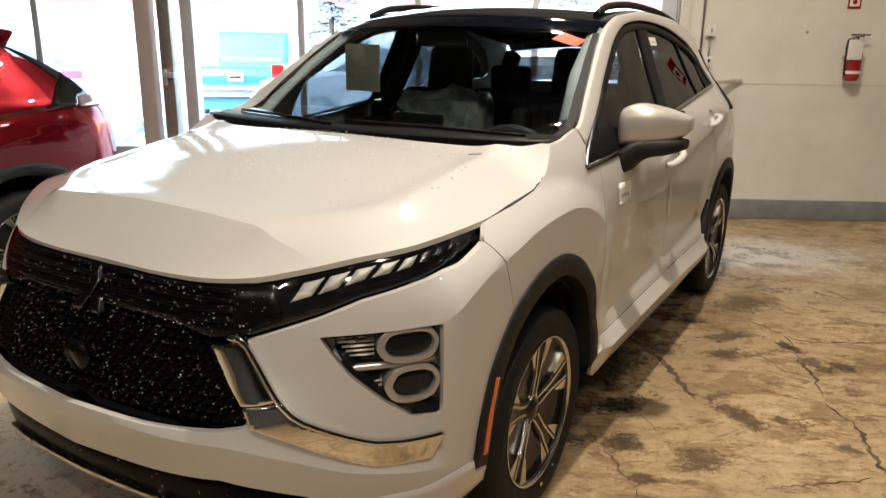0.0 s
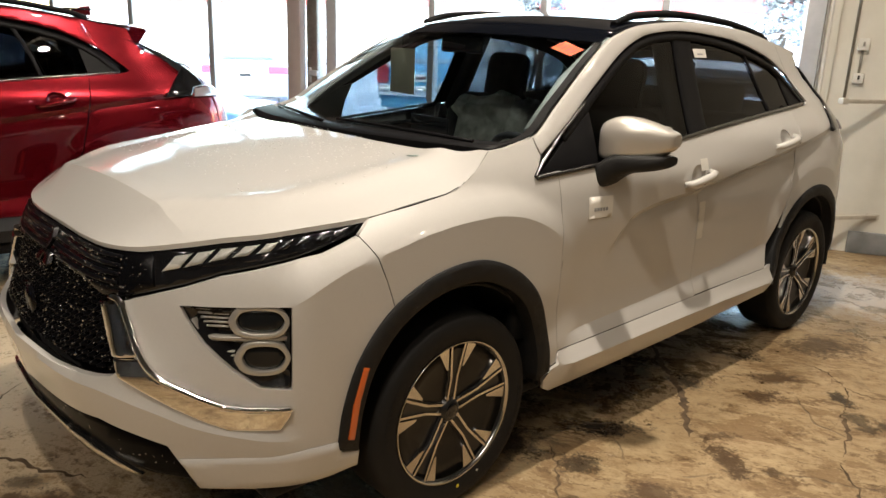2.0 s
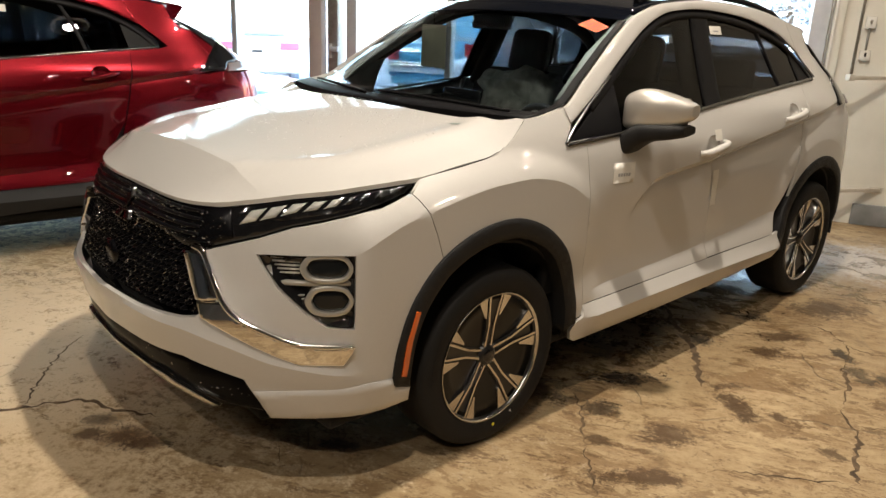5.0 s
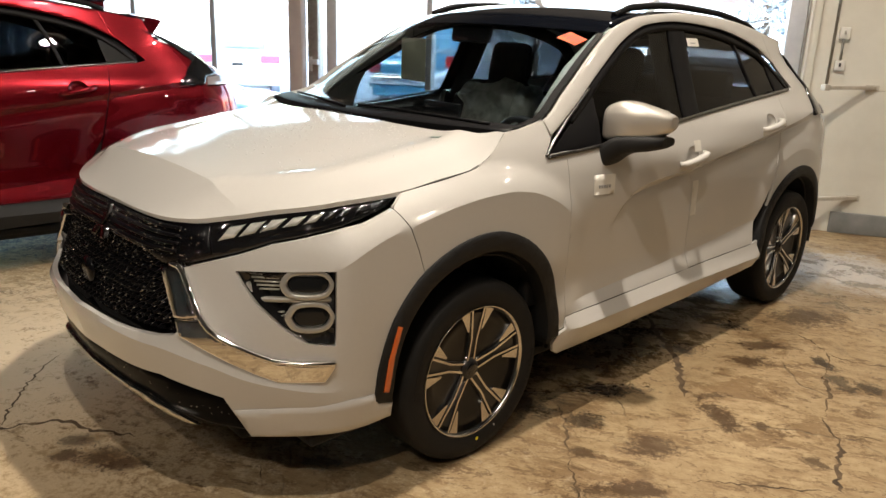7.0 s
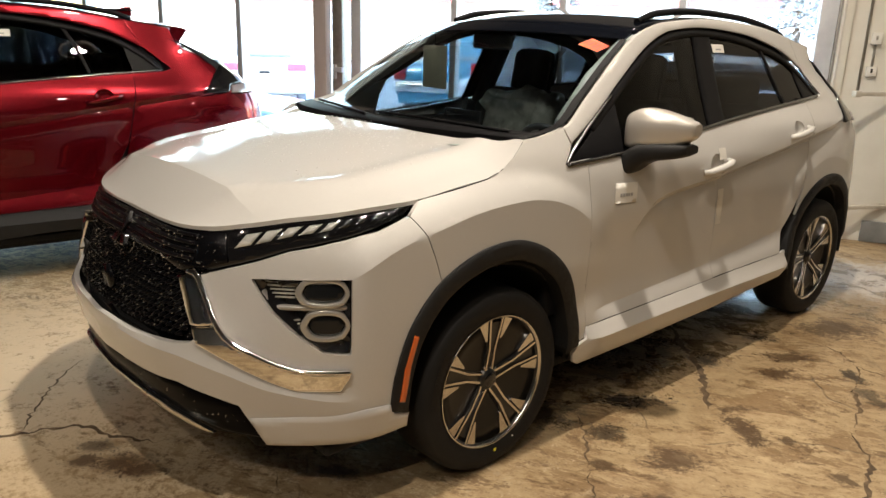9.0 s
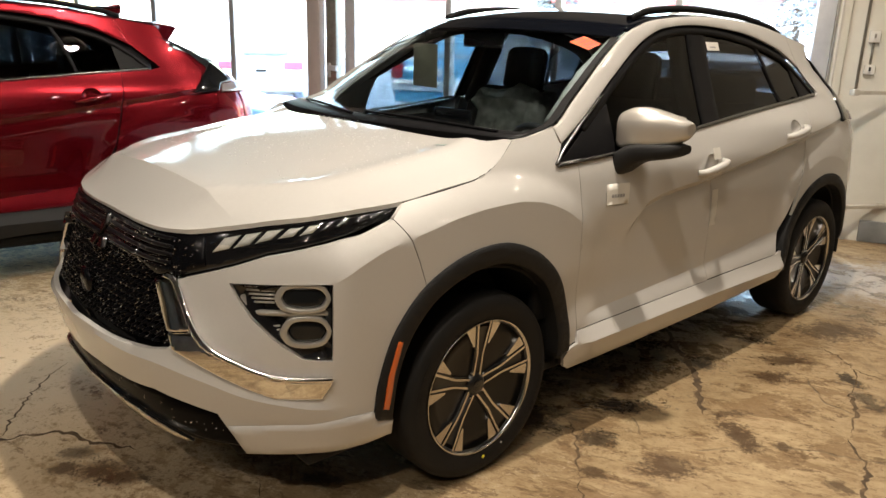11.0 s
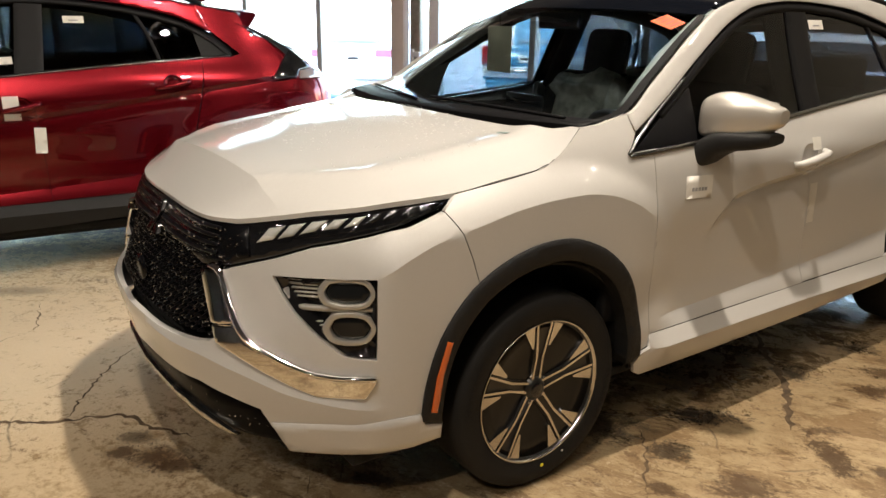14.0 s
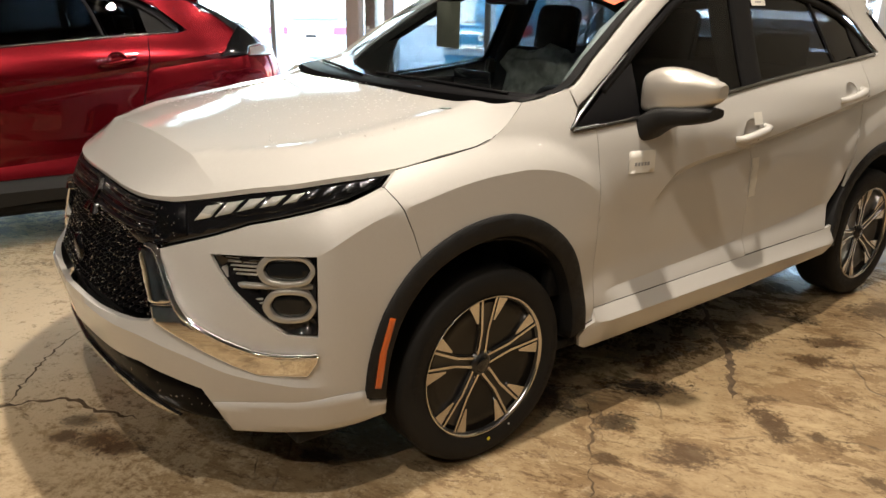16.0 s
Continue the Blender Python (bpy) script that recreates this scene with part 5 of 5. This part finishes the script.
# the facade: solid to the east of the windows, a low upstand and a head over them
structure("wall_north", box(S1, .3, HIGH, (S1 / 2, .15, HIGH / 2)), WALL, "cream painted wall")
WIN_TOP = 2.65
structure("wall_head", box(-S0, .3, HIGH - WIN_TOP, (S0 / 2, .15, (HIGH + WIN_TOP) / 2)), CEIL, "wall above the windows, dark to cut bounce light", category="wall")
structure("wall_upstand", box(-S0, .26, .48, (S0 / 2, .13, .24)), WALL, "low upstand under the windows", category="wall")
bm = box(S1 - .42, .035, .175, (S1 / 2 + .21 - .0, -.0175, .0875), .006)
structure("baseboard", bm, BASE_GREY, "grey painted skirting board")
# window frames
MULLIONS = [-.07, -1.19, -2.20, -3.22, -4.23, -5.58, -6.56, -7.6, -8.6, -9.7, -10.8, -11.9, -13.0, -14.0, -14.95]
win = thing("window_1", "tall shop window of clear panes in grey aluminium frames", "window", ROOM, kind="structure")
for x in MULLIONS:
    wide = .13 if x == -.07 else (.11 if x == -4.23 else .06)
    part("mullion", box(wide, .14, WIN_TOP - .48, (x, .07, (WIN_TOP + .48) / 2), .006), ALU, win)
part("door_post", box(.11, .14, WIN_TOP - .42, (-4.43, .06, (WIN_TOP + .42) / 2), .006), STEEL, win, "dark grey door post")
part("sill_rail", box(-S0, .13, .07, (S0 / 2, .07, .515), .006), ALU, win)
part("head_rail", box(-S0, .13, .08, (S0 / 2, .07, WIN_TOP - .04), .006), ALU, win)
for a, b2 in zip(MULLIONS, MULLIONS[1:]):
    o = part("pane", box(a - b2, .006, WIN_TOP - .56, ((a + b2) / 2, .08, (WIN_TOP + .48) / 2)), PANE, win)
    o.visible_shadow = False
structure("column", box(.14, .12, HIGH, (-4.60, .0, HIGH / 2), .008), BROWN, "brown painted steel column")
lock = thing("door_lock", "small grey door lock box on the frame", "lock", ROOM)
part("lock_box", box(.10, .05, .05, (-4.41, -.03, 1.19), .006), ALU, lock)
part("lock_bar", box(.03, .04, .14, (-4.45, -.02, 1.17), .004), ALU, lock)

jamb = thing("window_jamb", "white painted jamb with a dark groove beside the window", "jamb", ROOM, kind="structure")
part("jamb_board", box(.10, .05, 3.6, (.05, -.012, 1.8), .004), WALL, jamb)
part("jamb_groove", box(.014, .02, 3.6, (.008, -.032, 1.8), .002), STEEL, jamb, "dark groove")
part("jamb_bead", box(.022, .03, 3.6, (.032, -.034, 1.8), .006), PAPER, jamb, "white bead")
# lamps
# hangs an inferred lamp of the main row, or an added fill lamp
def lamp_or_fill(x, y, z, watts):
    ob = thing("lamp_or_fill", "unseen round warm lamp in a metal shade", "lamp", Matrix.Translation((x, y, z)), "ceiling lamps")
    part("shade", lathe([(.03, .22), (.06, .20), (.20, .06), (.24, .0), (.235, .0), (.19, .055), (.05, .19)], 40, "Z"), STEEL, ob)
    part("rod", tube([(0, 0, .2), (0, 0, HIGH - z)], .01, 8), STEEL, ob)
    li = bpy.data.lights.new("lamp", "AREA")
    li.shape, li.size, li.energy, li.color = "DISK", .17, watts, LAMP_COLOR
    lo = new("lamp_light", li)
    lo.matrix_world = Matrix.Translation((x, y, z + .03))


LAMP_COLOR = (1, .87, .715)
for x, y, w in LAMPS_AND_FILL:
    lamp_or_fill(*(ROOM @ Vector((x, y, 0)))[:2], 5.0, w)

# fire extinguisher and its sign
ext = thing("fire_extinguisher", "red fire extinguisher with a white label hung on the wall", "extinguisher", ROOM @ Matrix.Translation((1.47, -.10, 0)))
RED_TANK = material("red enamel", (.30, .014, .014), .25, 0, .5)
part("tank", lathe([(0, 1.225), (.045, 1.225), (.060, 1.238), (.064, 1.255), (.066, 1.46), (.058, 1.50), (.03, 1.53), (.02, 1.545), (0, 1.545)], 28, "Z"), RED_TANK, ext)
part("tank_band", lathe([(.0665, 1.285), (.0675, 1.29), (.0675, 1.305), (.0665, 1.31)], 28, "Z"), PAPER, ext, "white band")
part("inspection_tag", box(.12, .004, .16, (-.03, -.07, 1.48), .001), PAPER, ext, "white paper tag")
part("lever", box(.03, .15, .012, (0, -.03, 1.585), .003, turn=None), BLACK_GLOSS, ext)
part("lever", box(.15, .02, .012, (.03, -.0, 1.60), .003), BLACK_GLOSS, ext)
part("valve", lathe([(0, 1.54), (.022, 1.54), (.022, 1.59), (0, 1.59)], 16, "Z"), SATIN, ext)
part("hose", tube([(-.02, 0, 1.57), (-.07, -.02, 1.56), (-.085, -.03, 1.50), (-.08, -.03, 1.35), (-.075, -.03, 1.27)], .010, 8), BLACK_GLOSS, ext)
part("bracket", box(.10, .04, .03, (0, .08, 1.42), .003), STEEL, ext)
sg = thing("wall_sign", "small red and white fire sign on the wall", "sign", ROOM @ Matrix.Translation((1.455, -.003, 1.89)))
part("sign_plate", box(.11, .004, .16, (0, 0, 0), .001), RED_TANK, sg)
part("sign_field", box(.08, .002, .07, (0, -.003, -.025), 0), PAPER, sg)
part("sign_symbol", lathe([(0, -.005), (.02, -.005), (.02, -.004)], 20, "Y", at=(0, 0, -.025)), RED_TANK, sg)
for z, h, nm, lab in ((1.62, .09, "light_switch", "small white light switch on a conduit"), (1.37, .075, "wall_socket", "small white socket box under the switch")):
    o = thing(nm, lab, "switch", ROOM @ Matrix.Translation((.29, -.02, z)))
    part("plate", box(.075, .035, h, bevel=.005), PAPER, o)
    part("toggle", box(.014, .018, .03, (0, -.022, .005), .003), STEEL if h > .08 else INK, o)
o = thing("conduit", "thin grey conduit running up the wall", "pipe", ROOM)
part("pipe", tube([(.22, -.012, 1.22), (.22, -.012, HIGH)], .011, 8), STEEL, o)
part("pipe", tube([(.29, -.012, 1.40), (.29, -.012, 1.58)], .009, 8), STEEL, o)
CREAM_STEEL = vary(material("cream painted steel", (.55, .51, .43), .5), (.45, .41, .34), (.62, .58, .50), 9, bump=.1)
for z, root, tip in ((1.205, (.58, 0), (.18, -.27)), (.305, (.59, 0), (.245, -.21))):
    o = thing("wall_bracket", "flat cream steel arm standing out from the wall", "bracket", ROOM)
    a, b2 = Vector((*root, z)), Vector((*tip, z))
    way, turn = b2 - a, Matrix.Rotation(math.atan2(tip[1] - root[1], tip[0] - root[0]), 4, "Z")
    part("bar", box(way.length, .035, .030, a.lerp(b2, .5), .003, turn=turn), CREAM_STEEL, o)
    part("wall_plate", box(.10, .010, .045, (root[0] - .02, -.005, z), .003), CREAM_STEEL, o, "small steel plate on the wall")
    part("end_stop", box(.05, .05, .045, b2, .004, turn=turn), CREAM_STEEL, o)
o = thing("wall_joint", "thin joint line across the painted wall", "joint", ROOM, kind="structure")
part("joint_line", box(8.3, .004, .006, (4.75, -.002, 1.185), .001), CREAM_STEEL, o)
o = thing("wall_hook", "small dark hook in the wall", "hook", ROOM)
part("hook_plate", lathe([(0, -.012), (.010, -.012), (.012, -.001)], 12, "Y", at=(1.10, 0, 1.62)), STEEL, o)

# ---- out of doors ----
SNOW = vary(material("wet pale tarmac and snow", (.55, .56, .58), .7), (.40, .41, .43), (.72, .73, .75), .6, bump=.1, bump_scale=8)
structure("ground", box(240, 240, .1, (0, 120.3, -.10)), SNOW, "pale wet ground with snow")
FASCIA = vary(material("red fascia", (.45, .10, .10), .6), (.40, .08, .08), (.50, .13, .12), 1)
FAR_WALL = vary(material("pale far building", (.70, .70, .72), .8), (.62, .62, .64), (.76, .76, .78), .4)
bl = thing("far_building", "pale low building with a red fascia across the street", "building", ROOM @ Matrix.Translation((0, 34, 0)))
part("wall", box(80, 8, 4.6, (0, 4, 2.3)), FAR_WALL, bl)
part("fascia", box(80.4, .4, .9, (0, -.2, 3.75)), FASCIA, bl)
part("roof_edge", box(80.6, .6, .2, (0, -.2, 4.4)), FAR_WALL, bl)


def parked(name, label, coat, at, kind):
    """A vehicle out of doors: shaped body, glass, lamps, four wheels."""
    c = thing(name, label, kind, at, "vehicles outside")
    L, W, H = (5.3, 1.95, 1.75) if kind == "pickup" else (4.5, 1.80, 1.48)
    side_p = [(-L / 2, .35), (-L / 2, .80), (-L / 2 + .10, 1.02), (-.8, 1.08), (L / 2 - .9, 1.02), (L / 2 - .05, .80), (L / 2, .40), (L / 2 - .2, .28), (-L / 2 + .2, .28)]
    b = extrude(side_p, W, Matrix(((1, 0, 0, 0), (0, 0, -1, W / 2), (0, 1, 0, 0), (0, 0, 0, 1))), bevel=.07)
    for f in b.faces:
        f.smooth = True
    part("body", b, coat, c)
    cab = [(-.9, 1.04), (-.55, H - .03), (.5, H), (1.25, 1.03)] if kind == "pickup" else [(-1.75, 1.03), (-1.0, H - .02), (.35, H), (1.2, 1.02)]
    b = extrude(cab, W - .30, Matrix(((1, 0, 0, 0), (0, 0, -1, W / 2 - .15), (0, 1, 0, 0), (0, 0, 0, 1))), bevel=.09)
    part("cabin", b, coat, c)
    for s in (-1, 1):
        inner = [(x * .9 + .01, 1.06 + (z - 1.04) * .82) for x, z in cab]
        part("side_glass", extrude(inner, .012, Matrix(((1, 0, 0, 0), (0, 0, -1, s * (W / 2 - .145) + .006), (0, 1, 0, 0), (0, 0, 0, 1)))), GLARE_GLASS, c)
        part("tail_lamp", box(.06, .26 if kind == "pickup" else .40, .40 if kind == "pickup" else .15, (-L / 2 + .01, s * (W / 2 - (.12 if kind == "pickup" else .22)), .86), .02), TAIL_RED if kind == "pickup" else TAIL_PALE, c)
        part("head_lamp", box(.10, .30, .16, (L / 2 - .08, s * (W / 2 - .22), .72), .03), TAIL_CLEAR, c)
        for x in (-L / 2 + .85, L / 2 - .9):
            w = part("wheel", lathe([(.22, -.10), (.30, -.10), (.34, -.07), (.34, .07), (.30, .10), (.22, .10)], 32, "Y", at=(x, s * (W / 2 - .10), .34)), SNOWY_TYRE, c)
            part("rim", lathe([(0, .06 * s), (.15, .08 * s), (.22, .09 * s), (.22, .0)], 24, "Y", at=(x, s * (W / 2 - .10), .34)), SATIN, w)
    part("rear_glass", extrude([(-W / 2 + .3, 0), (W / 2 - .3, 0), (W / 2 - .38, .42), (-W / 2 + .38, .42)], .01, Matrix.Translation((cab[0][0] + .02, 0, 1.08)) @ Matrix(((0, .55, -.8, 0), (-1, 0, 0, 0), (0, .8, .55, 0), (0, 0, 0, 1)))), GLARE_GLASS, c)
    part("bumper", box(.14, W - .1, .18, (-L / 2 - .02, 0, .50), .03), SATIN if kind == "pickup" else coat, c)
    if kind == "pickup":
        part("valance", box(.10, W - .16, .30, (-L / 2 + .04, 0, .30), .03), coat, c)
        part("bumper_snow", box(.16, W - .12, .05, (-L / 2 - .02, 0, .61), .02), PAPER, c, "snow lying on the bumper")
    pl = part("number_plate", box(.012, .32, .16, (-L / 2 - .012, 0, .80 if kind == "pickup" else .75), .004), PAPER, c, "pale number plate")
    part("plate_bar", box(.004, .22, .05, (-L / 2 - .020, 0, .80 if kind == "pickup" else .75)), INK, pl)
    return c


TAIL_PALE = material("pale red tail lamp", (.62, .14, .20), .2, 0, .6)
# glare over the outdoor view is put into this paler glass colour
GLARE_GLASS = material("car glass paled by glare", (.22, .25, .28), .05, 0, .8)
TEAL = paint("blue-green paint", (.035, .19, .31), (.05, .22, .35), .1, .3)
PALE = paint("pale silver paint", (.72, .74, .78), (.78, .80, .84), .1, .3)
PALE_BLUE = paint("pale blue paint", (.30, .48, .74), (.36, .54, .80), .1, .3)
SNOWY_TYRE = vary(material("slush-covered tyre", (.25, .27, .30), .8), (.18, .20, .23), (.40, .42, .46), 9)
for nm, lab, coat, x, y, rz, k in (
        ('blue_pickup','blue pickup truck seen from behind',TEAL,-6.85,11.3,96,'pickup'),
        ('white_car_outside','white car parked out of doors seen from behind',PALE,-11.2,9.1,123,'car'),
        ('silver_car','pale silver car parked out of doors',PALE,-3.4,7.5,200,'car'),
        ('pale_car','pale blue car parked out of doors',PALE_BLUE,-8.25,2.3,10,'car'),
):
    parked(nm, lab, coat, ROOM @ pose(x, y, -.05, 0, 0, rz) @ Matrix.Diagonal((1, 1, .62 if nm == "pale_car" else 1, 1)), k)


# snow-dusted conifers across the street
NEEDLE = vary(material("snow-dusted conifer twigs", (.22, .26, .28), .8), (.12, .16, .18), (.62, .66, .70), 2.5)
BARK = vary(material("conifer bark", (.10, .08, .06), .9), (.07, .055, .04), (.14, .11, .09), 6)
for k, (x, y, high) in enumerate(((1.5, 23, 6.5), (-7.4, 23.5, 5.5))):
    rnd = random.Random(30 + k)
    tree = thing("conifer_tree", "snow-dusted conifer across the street", "tree", ROOM @ Matrix.Translation((x, y, -.05)), "far trees")
    part("trunk", tube([(0, 0, 0), (.03, .02, high * .4), (0, .05, high * .75), (.02, 0, high)], [.14, .11, .06, .02], 8), BARK, tree)
    b, limbs = bmesh.new(), bmesh.new()
    for n in range(110):
        h = .25 + .75 * rnd.random() ** .8
        reach = (1 - h) * 1.9 + .25
        a = rnd.uniform(0, 2 * math.pi)
        tip = Vector((reach * math.cos(a), reach * math.sin(a), h * high - .25 * reach))
        root = Vector((0, 0, h * high))
        tube([root, root.lerp(tip, .5) + Vector((0, 0, .06)), tip], [.02, .014, .005], 4, limbs)
        for q in range(60):
            f = rnd.uniform(.25, 1)
            p = root.lerp(tip, f) + Vector((rnd.gauss(0, .10), rnd.gauss(0, .10), rnd.gauss(-.05, .06)))
            u = Vector((rnd.gauss(0, 1), rnd.gauss(0, 1), rnd.gauss(0, .5))).normalized() * rnd.uniform(.09, .18)
            w = u.cross(Vector((rnd.gauss(0, 1), rnd.gauss(0, 1), rnd.gauss(0, 1)))).normalized() * .045
            b.faces.new([b.verts.new(p - u), b.verts.new(p + w), b.verts.new(p + u), b.verts.new(p - w)])
    part("limb", limbs, BARK, tree)
    part("crown", b, NEEDLE, tree)

# cracks in the floor, each a shallow jagged seam
CRACK = vary(material("dirt in the cracks", (.05, .036, .026), .9), (.030, .020, .012), (.17, .115, .065), 14)


def crack(points, width, seed):
    rnd = random.Random(seed)
    p = resample(points, .022, False, 1)
    b = bmesh.new()
    rows = []
    swell = 1.0
    for i, (x, y) in enumerate(p):
        swell = min(1.9, max(.12, swell + rnd.uniform(-.55, .55)))
        t = p[min(i + 1, len(p) - 1)] - p[max(i - 1, 0)]
        n = np.array((-t[1], t[0])) / (np.hypot(*t) + 1e-9)
        end = min(1, i / 3, (len(p) - 1 - i) / 3) + .05
        mid = np.array((x, y)) + n * rnd.uniform(-.010, .010)
        w = .5 * width * end * swell * rnd.uniform(.6, 1.3)
        rows.append([b.verts.new((*(mid + n * w), .0008)), b.verts.new((*(mid + n * w * .2), .0012)), b.verts.new((*(mid - n * w), .0008))])
    for r, t in zip(rows, rows[1:]):
        for k in (0, 1):
            b.faces.new((r[k], r[k + 1], t[k + 1], t[k]))
    ob = part("floor_crack", b, CRACK, None)
    return tagged(ob, "jagged dark crack in the concrete floor", "crack", "floor cracks", "structure")


CRACKS = (
    ([(.51, 1.82), (.62, 1.69), (.77, 1.56), (.9, 1.44), (1.02, 1.28), (1.12, 1.13), (1.17, 1.07)], .016),
    ([(1.13, 2.26), (1.29, 2.2), (1.41, 2.07), (1.47, 1.93), (1.48, 1.8), (1.57, 1.67), (1.62, 1.48), (1.67, 1.31), (1.75, 1.23), (1.79, 1.18), (1.84, .98), (1.87, .9), (1.91, .83)], .013),
    ([(1.39, 2.09), (1.5, 2.07), (1.66, 2.15), (1.95, 2.35)], .006),
    ([(1.44, 1.21), (1.5, 1.22), (1.56, 1.24), (1.66, 1.31), (1.69, 1.31)], .006),
    ([(1.51, .48), (1.63, .6), (1.78, .71), (1.88, .81)], .006),
    ([(.83, .57), (.93, .5), (1.07, .33), (1.18, .21), (1.26, .14), (1.31, .1), (1.5, -.2)], .007),
    ([(1.78, 1.28), (1.84, 1.34), (1.9, 1.35)], .005),
    ([(1.5, 1.55), (1.51, 1.66), (1.52, 1.73)], .005),
    ([(.48, 1.38), (.69, 1.55), (.92, 1.67)], .004),
    ([(-.61, -1.53), (-.52, -1.42), (-.44, -1.27), (-.41, -1.15), (-.33, -1.03), (-.26, -1.03), (-.19, -.99), (-.1, -.92), (-.05, -.88)], .011),
    ([(-.44, -1.27), (-.58, -1.2), (-.73, -1.11), (-.89, -.99), (-1.02, -.86)], .005),
    ([(-1.39, -1.48), (-1.43, -1.38), (-1.47, -1.25), (-1.59, -1.22), (-1.9, -1.18)], .006),
    ([(.56, -.49), (.54, -.43), (.5, -.39)], .008),
    ([(.29, -.59), (.42, -.64), (.54, -.69)], .003),
    ([(.88, 3.51), (1.27, 3.28), (1.58, 3.05), (1.86, 2.76)], .006),
)
for i, (line, width) in enumerate(CRACKS):
    crack(line, width, i)



def label_on(name, surf, u, z, w, h, mat, parent, label, tilt=0.0, marks=0, sign=1, off=.004):
    """A flat stuck-on paper with plain bars for its print."""
    ca, sa = math.cos(radians(tilt)), math.sin(radians(tilt))
    def loop(a, b, hw, hh):
        return [(u + (a + x) * ca - (b + y) * sa, z + (a + x) * sa + (b + y) * ca) for x, y in ((-hw, -hh), (hw, -hh), (hw, hh), (-hw, hh))]
    ob = panel(name, loop(0, 0, w / 2, h / 2), mat, surf, parent, label, off=off, gap=0, roll=0, thick=.001, step=.02, sign=sign)
    for k in range(marks):
        a = (-.5 + (k + .5) / marks) * w * .6
        panel("print_bar", loop(a, -.1 * h, w * .22 / marks, h * .08), PRINT, surf, ob, off=off + .0008, gap=0, roll=0, thick=.0005, step=.02, sign=sign)
    return ob


def white_stickers(c):
    label_on("paper_label", body, .693, .963, .145, .080, PAPER, c, "white printed paper label", tilt=-3, marks=5)
    label_on("window_label", side, 1.64, 1.520, .11, .038, PAPER, c, "small white window label", marks=1, off=-.008)
    label_on("plastic_film", body, 1.50, .80, .05, .17, PAPER, c, "strip of white protective film", tilt=1, off=.003)
    label_on("plastic_film", body, 1.43, 1.06, .06, .05, PAPER, c, "scrap of white protective film", off=.003)
    o = panel("price_slip", [(.855, .752), (.903, .801), (.859, .929), (.813, .890)], ORANGE, top, c, "orange paper slip with handwriting inside the windscreen", off=.004, gap=0, roll=0, thick=.001, step=.02)
    for k in (-1.3, -.45, .45, 1.3):
        u, q = .858 - .013 * k, .843 + .036 * k
        panel("handwriting", [(u - .016, q - .012), (u - .010, q - .018), (u + .016, q + .004), (u + .010, q + .010)], FASCIA, top, o, off=.0055, gap=0, roll=0, thick=.0005, step=.02)
    tag = part("paper_tag", box(.225, .003, .215, (0, 0, -.1075), .001), TAG, c, "tan paper tag hanging inside the windscreen", pose(-.455, .835, 1.492, 0, 0, -8))
    part("tag_string", tube([(0, 0, 0), (0, 0, .05)], .002, 6), INK, tag)
    label_on("green_mark", lambda u, z, off=0.0: bonnet(u, z, off), .60, .02, .042, .013, GREEN_SCRAP, c, "small green-grey scrap of film on the bonnet", tilt=12, off=.0055)


def red_stickers(c):
    label_on("window_label", side, 1.725, 1.486, .113, .040, PAPER, c, "small white window label", marks=1, off=-.008)
    label_on("window_paper", side, 1.20, 1.252, .36, .040, PAPER, c, "white paper strip on the window", tilt=3, marks=0, off=-.008)
    label_on("plastic_film", body, 1.464, .812, .062, .148, PAPER, c, "strip of white protective film", tilt=-3, off=.003)
    label_on("plastic_film", body, 1.338, 1.036, .082, .068, PAPER, c, "scrap of white protective film", off=.003)
    label_on("plastic_film", body, 1.340, .952, .085, .040, PAPER, c, "scrap of white protective film", off=.003)


WHEEL_TURN = (-2.0, 14.0)
car("white_car", "pearl white compact crossover with black roof and dark alloy wheels", WHITE, pose(0, 0, 0), white_stickers, wet=True)
car("red_car", "dark red metallic compact crossover parked alongside", RED, pose(-3.341, -2.397, 0, 0, 0, -4.5), red_stickers, CLADDING)
